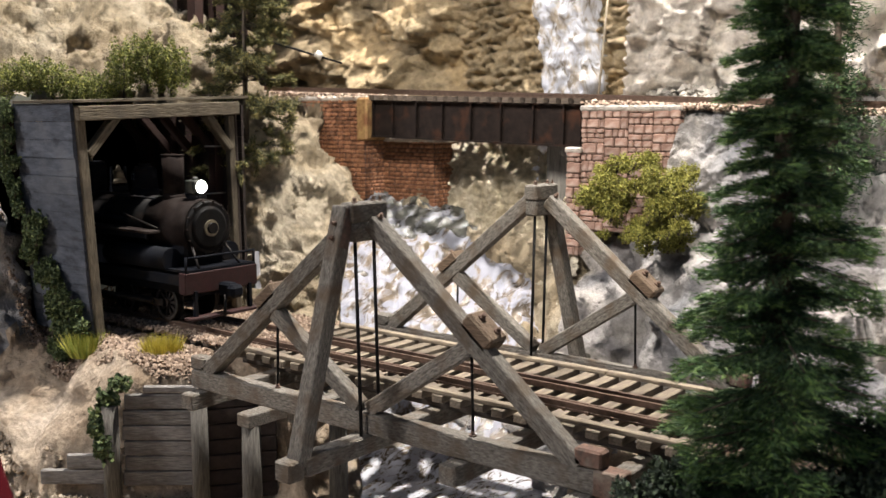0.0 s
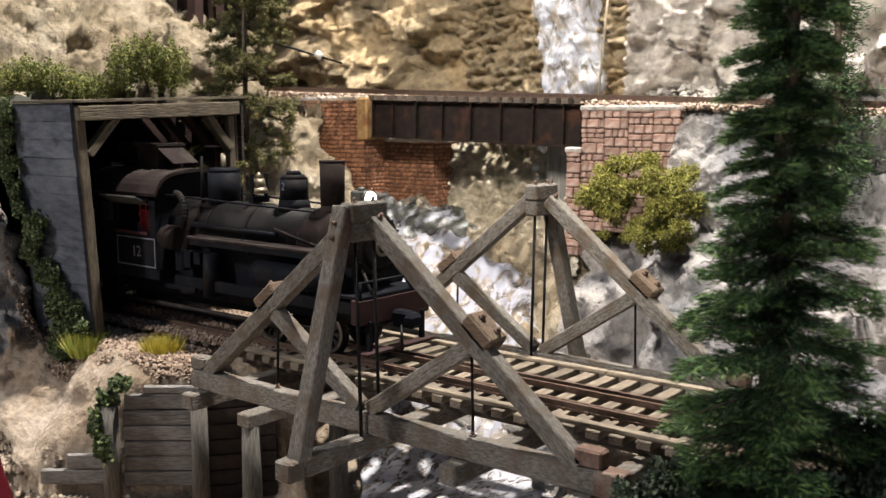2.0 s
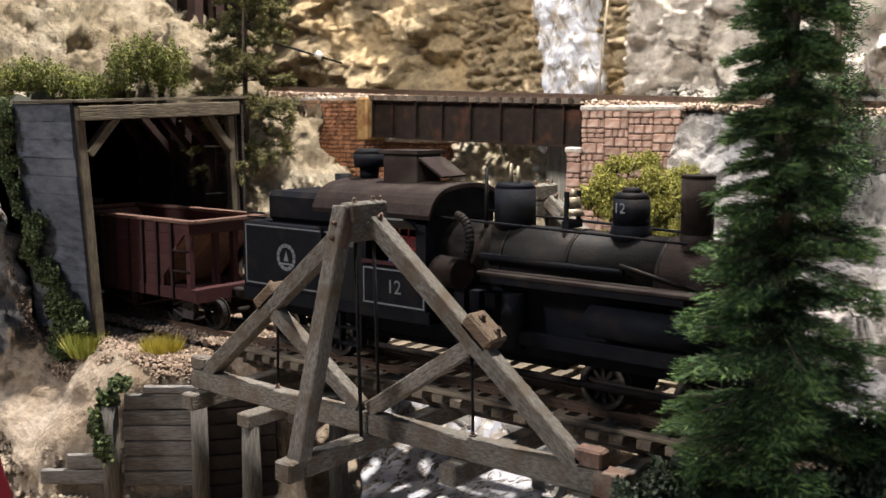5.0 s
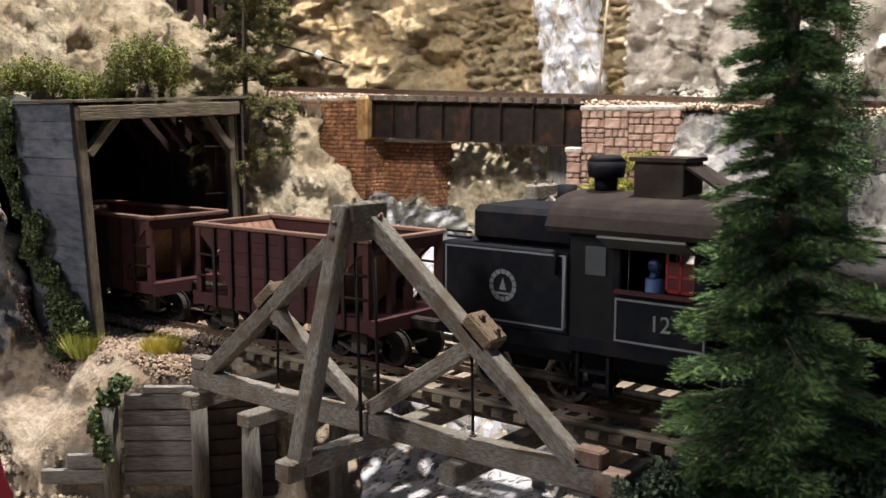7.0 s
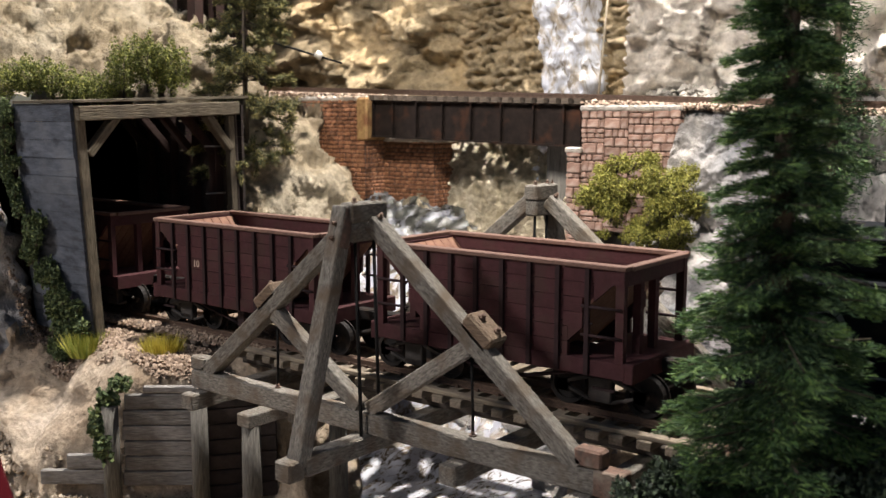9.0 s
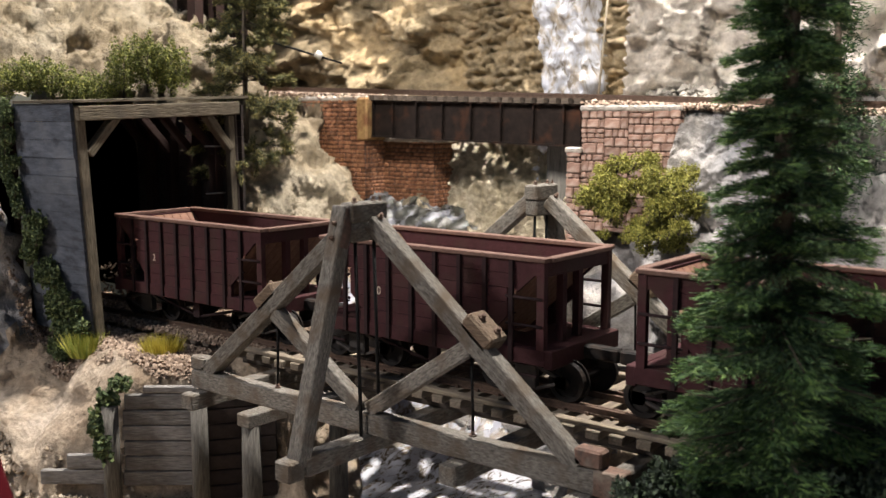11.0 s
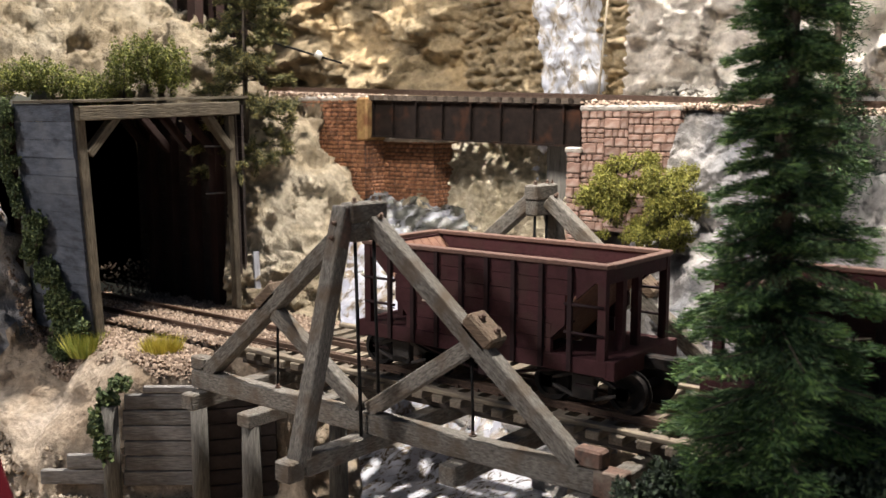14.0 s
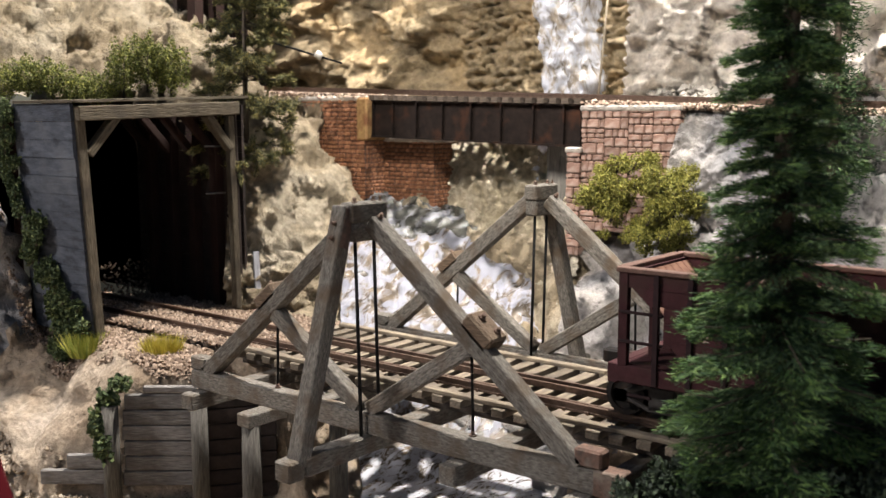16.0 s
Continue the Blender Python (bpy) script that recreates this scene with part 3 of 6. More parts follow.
# stream and waterfall
SD, SS = np.arange(-2.9, 3.3, 0.11), np.arange(-30, 19.5, 0.14)
P = np.zeros((len(SS), len(SD), 3))
for j, s in enumerate(SS):
    for i, d in enumerate(SD):
        x, y = stream_xy(d * (1 + 0.5 * smooth(4, -4, s) + (0.42 * smooth(5, 8, s) if d > 0 else 0)) + 0.3 * math.sin(s * 0.5), s)
        a = 0.06 + 0.39 * smooth(5, 8, s)
        P[j, i] = x, y, lerp_table(s, BED) - 0.05 + a * noise.fractal((d * 0.9, s * 0.7, 4), 0.7, 2, 5) + a * 0.6 * crag((d, s, 0), 0.5)


def water_kind(c):
    s = (c[:, 1] - c[:, 0]) / 1.4142
    return np.where(s < 5.2, 0, np.where(s < 14.2, 1, 2))


grid_mesh("water", P, [M_POOL, M_CASCADE, M_SHADE_POOL], water_kind, "foaming white water stream running down the gorge", "stream")

FX, FZ = np.arange(-6.62, -3.78, 0.08), np.arange(4.5, 17, 0.09)
P = np.zeros((len(FZ), len(FX), 3))
for j, z in enumerate(FZ):
    for i, x in enumerate(FX):
        e = abs((x + 5.2) / 1.42)
        y = 13.15 + 1.5 * smooth(0.7, 1.0, e) - 0.55 * abs(noise.fractal((x * 0.9, z * 0.55, 5), 0.8, 2, 4)) - 0.25 * noise.fractal((x * 2.2, z * 1.4, 1), 0.8, 2, 3)
        P[j, i] = x + 0.18 * math.sin(z * 0.9) + 0.1 * noise.noise((x, z, 1)), y, z
grid_mesh("waterfall", P, [M_FALL], None, "white foaming waterfall down the cliff", "waterfall")

# ---- timber bridge
def bolt(bm, x, y, z, r=0.09, axis=(0, 0, 1)):
    a = Vector(axis)
    p = Vector((x, y, z))
    tube(bm, p, p + a * 0.05, r * 1.35, seg=8)
    tube(bm, p + a * 0.04, p + a * 0.13, r * 0.8, seg=6)
    return bm


X0 = -0.1
bridge = thing("timber_bridge", 0, 0, 0, "weathered grey timber king-post truss railway bridge over the stream", "bridge")
for sy, y in ((-1, -4.22), (1, 3.86)):
    # each chord is of two timbers that meet under the king block
    part("bottom_chord", beam(bmesh.new(), (-6.95, y, -0.42), (X0 - 0.02, y, -0.44), 0.44, 0.54), M_TIMBER, bridge)
    part("bottom_chord", beam(bmesh.new(), (X0 + 0.02, y, -0.42), (7.25, y, -0.44), 0.44, 0.54), M_TIMBER, bridge)
    # crown: a cap across the truss, over a king block
    cap = part("cap", beam(bmesh.new(), (X0, y - 0.64, 4.94), (X0, y + 0.64, 4.94), 0.46, 0.48, bevel=0.05), M_TIMBER, bridge)
    king = part("king_block", beam(bmesh.new(), (X0, y - 0.58, 4.46), (X0, y + 0.42, 4.46), 0.42, 0.48, bevel=0.05), M_TIMBER, bridge)
    for by in (-0.34, 0.34):
        part("bolt", bolt(bmesh.new(), X0, y + by, 5.17, 0.055), M_RAIL, cap)
        part("bolt", bolt(bmesh.new(), X0 + 0.1, y + by * 1.4, 5.17, 0.038), M_RAIL, cap)
    for by in (-0.34, 0.34):
        rod = part("rod", tube(bmesh.new(), (X0, y + by, 4.3), (X0 + (0.14 if sy < 0 else -0.1), y + by, -0.72), 0.045, seg=8), M_IRON, bridge, "thin black iron tie rod")
        part("washer", bolt(bmesh.new(), X0 + (0.14 if sy < 0 else -0.1), y + by, -0.74, 0.06, (0, 0, -1)), M_RAIL, rod)
    for sx in (-1, 1):
        dg = part("main_diagonal", beam(bmesh.new(), (X0 + sx * 6.3, y, -0.22), (X0 + sx * 0.30, y, 4.70), 0.40, 0.44), M_TIMBER, bridge)
        part("bolt", bolt(bmesh.new(), X0 + sx * 0.52, y, 4.82, 0.06, (sx * 0.63, 0, 0.77)), M_RAIL, dg)
        part("sub_diagonal", beam(bmesh.new(), (X0 + sx * 0.16, y, -0.10), (X0 + sx * 3.3, y, 1.98), 0.36, 0.40), M_TIMBER, bridge)
        ang = math.degrees(math.atan2(4.92, 6.0))
        bk = part("block", box(bmesh.new(), -0.46, 0.46, -0.20, 0.46, -0.17, 0.27, pose(X0 + sx * 3.56, y, 2.33, 0, sx * ang, 0), 0.06), M_BLOCK, bridge, "brown stained timber block")
        for k, dy in ((-0.22, 0.1), (0.24, 0.2)):
            c, q = math.cos(radians(ang)), math.sin(radians(ang))
            part("bolt", bolt(bmesh.new(), X0 + sx * (3.56 + k * c + 0.27 * q), y + dy, 2.33 - k * q + 0.27 * c, 0.075, (sx * q, 0, c)), M_RAIL, bk)
        rod = part("rod", tube(bmesh.new(), (X0 + sx * 3.30, y + 0.05, 2.2), (X0 + sx * 3.36, y + 0.05, -0.18), 0.036, seg=8), M_IRON, bridge, "thin black iron tie rod")
        part("washer", bolt(bmesh.new(), X0 + sx * 3.36, y + 0.05, -0.165, 0.065), M_RUST, rod)
        part("heel_block", box(bmesh.new(), -0.34, 0.34, -0.2, 0.2, -0.21, 0.2, pose(X0 + sx * 6.56, y, 0.06), 0.05), M_TIMBER if sx < 0 else M_RUST, bridge, "heel block at the diagonal's foot")
    leg = part("outrigger_leg", beam(bmesh.new(), (X0 + 0.02, y + sy * 2.42, -0.95), (X0 - 0.14, y + sy * 0.56, 5.08), 0.42, 0.44, up=(1, 0, 0)), M_TIMBER, bridge)
    lean = Vector((-0.16, sy * -1.86, 6.03)) / 6.03
    strap = part("strap", beam(bmesh.new(), Vector((X0 + 0.02, y + sy * 2.42, -0.95)) + lean * 5.05, Vector((X0 + 0.02, y + sy * 2.42, -0.95)) + lean * 5.98, 0.30, 0.475, up=(1, 0, 0), bevel=0.01), M_RUST, leg, "rusty iron strap")
    for k in (5.3, 5.65):
        p = Vector((X0 + 0.02, y + sy * 2.42, -0.95)) + lean * k
        part("bolt", bolt(bmesh.new(), p.x, p.y + sy * 0.22, p.z, 0.05, (0, sy, 0.2)), M_RAIL, strap)
    part("foot_block", box(bmesh.new(), X0 - 0.30, X0 + 0.24, y + sy * 2.62 - 0.26, y + sy * 2.62 + 0.26, -1.24, -0.74, None, 0.05), M_TIMBER, bridge)
part("end_plate", box(bmesh.new(), 6.62, 7.30, -4.46, -3.98, -0.72, -0.135, None, 0.03), M_RUST, bridge, "rust stained iron end shoe")
for bx, a, e in ((-6.55, -4.95, 4.6), (-3.2, -3.9, 4.6), (X0 + 0.02, -6.55, 6.2), (3.05, -4.92, 4.6), (6.35, -4.92, 4.6)):
    part("floor_beam", beam(bmesh.new(), (bx, a, -0.97), (bx, e, -0.97), 0.50, 0.48, bevel=0.04), M_TIMBER, bridge)
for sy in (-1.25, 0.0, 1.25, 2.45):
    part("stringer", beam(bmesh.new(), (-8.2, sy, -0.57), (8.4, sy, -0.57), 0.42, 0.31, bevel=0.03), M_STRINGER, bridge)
for sy in (-1.72, 2.85):
    for a, b_ in ((-7.9, -2.6), (-2.56, 2.9), (2.94, 8.2)):
        part("guard_timber", beam(bmesh.new(), (a, sy, -0.135), (b_, sy, -0.135), 0.25, 0.12, bevel=0.02), M_TIE, bridge)

# ---- lower track: each tie near the bridge is a piece of its own
track = thing("railway_track", 0, 0, 0, "rusty rails spiked to weathered wooden ties", "track")
for ry in (-0.825, 0.825):
    bm = bmesh.new()
    box(bm, -84, 50, ry - 0.055, ry + 0.055, -0.06, 0.0)
    box(bm, -84, 50, ry - 0.02, ry + 0.02, -0.16, -0.05)
    box(bm, -84, 50, ry - 0.10, ry + 0.10, -0.195, -0.15)
    part("rail", bm, M_RAIL, track)
for ry in (-0.56, 0.56):
    part("guard_rail", box(bmesh.new(), -8.0, 8.6, ry - 0.05, ry + 0.05, -0.195, -0.04), M_RAIL, track)


def shared(name, me, parent, m):
    ob = new(name, me)
    ob.parent = parent
    ob.matrix_basis = m
    return ob


tie_first = part("tie", box(bmesh.new(), -2.45, 2.45, -0.19, 0.19, -0.11, 0.11, None, 0.02), M_TIE, track)
tie_mesh = tie_first.data
tie_first.matrix_basis = pose(-7.95 * U, 0.5 * U, -0.31 * U, 0, 0, 90)
rgt = random.Random(5)
for i in range(1, 24):
    shared("tie", tie_mesh, track, pose((-7.95 + i * 0.69) * U, (0.5 + rgt.uniform(-0.06, 0.06)) * U, (-0.31 + rgt.uniform(-0.012, 0.004)) * U, 0, 0, 90 + rgt.uniform(-0.7, 0.7)))
short_tie = part("tie", box(bmesh.new(), -1.5, 1.5, -0.16, 0.16, -0.13, 0.13, None, 0.02), M_TIE_OLD, track, "dark ballasted tie")
short_tie.matrix_basis = pose(-8.65 * U, 0, -0.33 * U, 0, 0, 90)
for i in range(1, 20):
    shared("tie", short_tie.data, track, pose((-8.65 - i * 0.69) * U, 0, -0.33 * U, 0, 0, 90 + rgt.uniform(-0.8, 0.8)))
for i in range(12):
    shared("tie", short_tie.data, track, pose((8.65 + i * 0.69) * U, 0, -0.33 * U, 0, 0, 90 + rgt.uniform(-0.8, 0.8)))
bm = bmesh.new()
for i in range(24):
    for ry in (-0.825, 0.825):
        for k in (-0.15, 0.15):
            x = -7.95 + i * 0.69
            box(bm, x - 0.04, x + 0.04, ry + k - 0.03, ry + k + 0.03, -0.2, -0.12)
tagged(part("spike", bm, M_RAIL, track), kind="stuff")


def stones(name, n, area, size, mat, label, seed, height, flat=0.9):
    """Loose stones over an area (x0, x1, y0, y1), as one mesh."""
    rg = np.random.default_rng(seed)
    oc = np.array([(1, 0, 0), (-1, 0, 0), (0, 1, 0), (0, -1, 0), (0, 0, 1), (0, 0, -1)], float)
    fc = np.array([(0, 2, 4), (2, 1, 4), (1, 3, 4), (3, 0, 4), (2, 0, 5), (1, 2, 5), (3, 1, 5), (0, 3, 5)])
    vs, fs = [], []
    for k in range(n):
        x, y = rg.uniform(area[0], area[1]), rg.uniform(area[2], area[3])
        z = height(x, y, rg)
        if z is None:
            continue
        r = size * rg.uniform(0.45, 1.25)
        v = oc * r * rg.uniform(0.6, 1.2, (6, 3)) * (1, 1, flat)
        a = rg.uniform(0, 6.28)
        v = v @ np.array([(math.cos(a), -math.sin(a), 0), (math.sin(a), math.cos(a), 0.3), (0, 0, 1)])
        fs.append(fc + 6 * len(vs))
        vs.append(v + (x, y, z))
    me = bpy.data.meshes.new(name)
    me.from_pydata((np.concatenate(vs) * U).tolist(), [], np.concatenate(fs).tolist())
    me.materials.append(mat)
    return tagged(new(name, me), label, "gravel", "", "stuff")


def ballast_height(x, y, rg):
    if abs(y) < 1.6:
        return -0.26 + rg.uniform(-0.06, 0.07)
    h = base_height(x, y)[0]
    return h + rg.uniform(0.0, 0.14) if h > -2.2 - rg.uniform(0, 1) else None


stones("ballast", 26000, (-21, -7.4, -3.9, 4.3), 0.085, M_STONE, "loose tan and grey ballast before the tunnel portal", 3, ballast_height)
stones("ballast", 3500, (7.8, 22, -2.6, 2.6), 0.10, M_STONE, "loose tan and grey ballast beside the track", 4, ballast_height)
stones("gravel", 9000, (-15, -2, -9.5, -2.5), 0.12, M_GRAVEL, "brown gravel along the water's edge", 6,
       lambda x, y, rg: (lambda h: h[0] + 0.1 if h[0] < -3.2 else None)(base_height(x, y)))
stones("ballast", 11000, (-22, 12, 10.3, 13.4), 0.085, M_STONE_PALE, "sandy ballast under the upper track", 7,
       lambda x, y, rg: upper_z(x) + rg.uniform(0.04, 0.24) if not -13.6 < x < -2.6 else None)
stones("scree", 1400, (-2.4, 9, 12.4, 13.7), 0.24, M_SCREE, "pale scree at the foot of the cliff", 8,
       lambda x, y, rg: upper_z(x) + max(0, y - 12.6) * rg.uniform(0.1, 0.8))

# ---- shed before the tunnel
portal = thing("tunnel_portal", -14.3, 0, -0.5, "weathered grey board shed framing a dark tunnel mouth", "tunnel portal")
ht, n_pl = 8.22, 13
for k in range(n_pl):
    z0, z1 = k * ht / n_pl, (k + 1) * ht / n_pl - 0.012
    a0, a1 = -2.92 - 0.058 * z0, -2.92 - 0.058 * z1
    off = rgt.uniform(-0.02, 0.02)
    bm = bmesh.new()
    vs = [bm.verts.new(c) for c in ((-3.75, a0, z0), (0.0, a0, z0), (0.0, a1, z1), (-3.75, a1, z1), (-3.75, a0 - 0.14 + off, z0), (0.0, a0 - 0.14 + off, z0), (0.0, a1 - 0.14 + off, z1), (-3.75, a1 - 0.14 + off, z1))]
    for f in ((0, 1, 2, 3), (7, 6, 5, 4), (4, 5, 1, 0), (5, 6, 2, 1), (6, 7, 3, 2), (7, 4, 0, 3)):
        bm.faces.new([vs[i] for i in f])
    part("plank", bm, M_PLANK, portal)
    part("plank", box(bmesh.new(), -7.2, -0.1, 4.0, 4.12, z0, z1), M_SHADEWOOD, portal, "inner plank coloured dark for the shade in the shed")
part("post", beam(bmesh.new(), (-0.02, -2.80, 0.0), (-0.02, -3.20, 7.66), 0.34, 0.30, up=(1, 0, 0)), M_PORTAL, portal)
part("post", beam(bmesh.new(), (-0.02, 3.48, 0.1), (-0.02, 3.32, 7.80), 0.30, 0.30, up=(1, 0, 0)), M_PORTAL, portal)
part("post", beam(bmesh.new(), (-0.24, 3.84, 0.1), (-0.24, 3.72, 8.2), 0.14, 0.3, up=(1, 0, 0)), M_SHADEWOOD, portal)
part("lintel", beam(bmesh.new(), (0.12, -3.38, 7.86), (0.12, 3.58, 8.09), 0.46, 0.50, up=(0, 0, 1)), M_PORTAL, portal)
part("brace", beam(bmesh.new(), (-0.04, -2.92, 6.45), (-0.04, -1.72, 7.78), 0.3, 0.40, up=(1, 0, 0)), M_PORTAL, portal)
part("brace", beam(bmesh.new(), (-0.04, 3.32, 6.50), (-0.04, 2.22, 7.82), 0.3, 0.40, up=(1, 0, 0)), M_PORTAL, portal)
for k in range(4):
    x0 = -3.62 + k * 0.98
    part("roof_board", beam(bmesh.new(), (x0 + 0.52, -3.62, 8.27), (x0 + 0.52, 4.02, 8.52), 0.96, 0.1, bevel=0.01), M_PORTAL, portal)
# reddish inner posts and beams, darkened in colour for the shade in here
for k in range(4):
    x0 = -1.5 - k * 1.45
    part("inner_post", box(bmesh.new(), x0 - 0.2, x0 + 0.2, 3.6, 3.98, 0, 8.0), M_SHADERED, portal)
    part("inner_post", box(bmesh.new(), x0 - 0.2, x0 + 0.2, -2.75, -2.4, 0, 8.0), M_SHADERED, portal)
    part("inner_beam", box(bmesh.new(), x0 - 0.2, x0 + 0.2, -2.7, 3.9, 7.85, 8.15), M_SHADEWOOD, portal)
    part("inner_brace", beam(bmesh.new(), (x0, 3.7, 6.3), (x0, 2.2, 7.9), 0.3, 0.3, up=(1, 0, 0)), M_SHADERED, portal)
for z in (4.72, 6.58):
    part("cross_rod", tube(bmesh.new(), (-0.6, 2.55, z + 0.02), (-0.6, 3.5, z), 0.03, seg=6), M_SILVER, portal, "pale metal cross rod")
# lining added behind the shed, its dark colour standing for the tunnel's shade
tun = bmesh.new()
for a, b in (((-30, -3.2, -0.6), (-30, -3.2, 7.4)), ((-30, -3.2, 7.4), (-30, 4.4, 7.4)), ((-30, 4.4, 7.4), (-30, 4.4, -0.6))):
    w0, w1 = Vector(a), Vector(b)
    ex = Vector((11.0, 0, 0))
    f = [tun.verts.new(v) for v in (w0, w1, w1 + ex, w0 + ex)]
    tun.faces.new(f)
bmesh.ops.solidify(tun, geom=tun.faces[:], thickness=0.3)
tagged(part("tunnel_lining", tun, M_SHADEWOOD), "added dark lining that stands for the tunnel's shade", "tunnel", "", "structure")

# ---- crib walls under the bridge end
crib = thing("crib_wall", -9.1, -4.1, -4.4, "grey plank retaining wall between round posts", "retaining wall")
dirw = Vector((0.783, 0.622, 0))
for k in range(6):
    z = 0.3 + k * 0.5
    l0 = -1.15 + (0.0 if k < 5 else 0.1) + rgt.uniform(-0.05, 0.05)
    l1 = 1.2 if k < 5 else 1.2
    part("plank", beam(bmesh.new(), dirw * l0 + Vector((0, 0, z)), dirw * l1 + Vector((0, 0, z + rgt.uniform(-0.02, 0.02))), 0.2, 0.47, bevel=0.03), M_CRIB, crib)
part("plank", beam(bmesh.new(), dirw * -0.45 + Vector((0, 0, 3.2)), dirw * 1.2 + Vector((0, 0, 3.2)), 0.2, 0.2, bevel=0.03), M_CRIB, crib)
for k in range(3):
    l0 = -3.8 + k * 0.85
    part("plank", beam(bmesh.new(), dirw * l0 + Vector((0, 0, 0.35 + k * 0.5)), dirw * -1.4 + Vector((0, 0, 0.35 + k * 0.5)), 0.2, 0.47, bevel=0.03), M_CRIB, crib)
back = Vector((-0.35, 0.94, 0))
for k in range(7):
    z = -0.2 + k * 0.5
    part("plank", beam(bmesh.new(), dirw * 1.4 + Vector((0, 0, z)), dirw * 1.4 + Vector((1.6, 1.6, z + 0.1)), 0.2, 0.47, bevel=0.03), M_SHADEWOOD, crib)
nrm = Vector((0.622, -0.783, 0))
for l, h in ((-1.42, 2.75), (1.35, 2.9)):
    p = dirw * l + nrm * 0.36
    part("post", tube(bmesh.new(), p + Vector((0, 0, -0.3)), p + Vector((0, 0, h)), 0.27, 0.25, 10), M_POST, crib)
pile = thing("bridge_pile", -5.2, -3.7, -4.6, "weathered timber pile with a cap beam", "pile")
part("post", tube(bmesh.new(), (0, 0, 0), (0, 0, 3.0), 0.30, 0.27, 10), M_POST, pile)
part("cap_beam", box(bmesh.new(), -0.28, 0.28, -0.3, 4.6, 2.9, 3.3, None, 0.04), M_TIMBER, pile)
copy_thing(pile, pose(-4.1 * U, -1.2 * U, -4.6 * U))
copy_thing(pile, pose(6.9 * U, -4.6 * U, -4.35 * U))

# ---- girder bridge of the upper track
girder = thing("girder_bridge", -8.0, 10.7, 7.78, "rust-streaked dark steel plate girder railway bridge", "bridge", rz=0)
girder.matrix_world = pose(-8.0 * U, 10.7 * U, 7.78 * U, 0, 1.36, 0)
for gy in (0.0, 1.6):
    part("web", box(bmesh.new(), -5.35, 5.35, gy, gy + 0.08, -1.5, 0.02), M_GIRDER, girder)
    part("flange", box(bmesh.new(), -5.38, 5.38, gy - 0.16, gy + 0.2, 0.0, 0.07), M_GIRDER, girder)
    part("flange", box(bmesh.new(), -5.38, 5.38, gy - 0.16, gy + 0.2, -1.56, -1.49), M_GIRDER, girder)
for x in (-5.3, -4.15, -2.82, -1.4, 0.1, 1.6, 3.15, 4.55, 5.3):
    part("stiffener", box(bmesh.new(), x - 0.03, x + 0.03, -0.15, 0.0, -1.49, 0.0), M_GIRDER, girder)
gt = part("tie", box(bmesh.new(), -0.15, 0.15, -0.32, 2.3, 0.07, 0.28), M_TIE_OLD, girder)
gt.matrix_basis = pose(-5.2 * U, 0, 0)
for i in range(1, 20):
    shared("tie", gt.data, girder, pose((-5.2 + i * 0.55) * U, 0, 0))
upper = thing("railway_track", -8.0, 11.5, 8.05, "rusty rails of the upper line", "track")
upper.matrix_world = pose(-8.0 * U, 11.55 * U, 8.06 * U, 0, 1.95, 0)
for ry in (-0.825, 0.825):
    bm = bmesh.new()
    box(bm, -20, 28, ry - 0.06, ry + 0.06, 0.14, 0.22)
    box(bm, -20, 28, ry - 0.03, ry + 0.03, 0.0, 0.15)
    part("rail", bm, M_RAIL, upper)
for i in range(24):
    x = -17 + i * 0.5
    if x < -5.6:
        part("tie", box(bmesh.new(), x - 0.14, x + 0.14, -1.05, 1.05, -0.2, -0.03), M_TIE_OLD, upper)
for i in range(22):
    x = 5.8 + i * 0.55
    part("tie", box(bmesh.new(), x - 0.14, x + 0.14, -1.05, 1.05, -0.2, -0.03), M_TIE_OLD, upper)


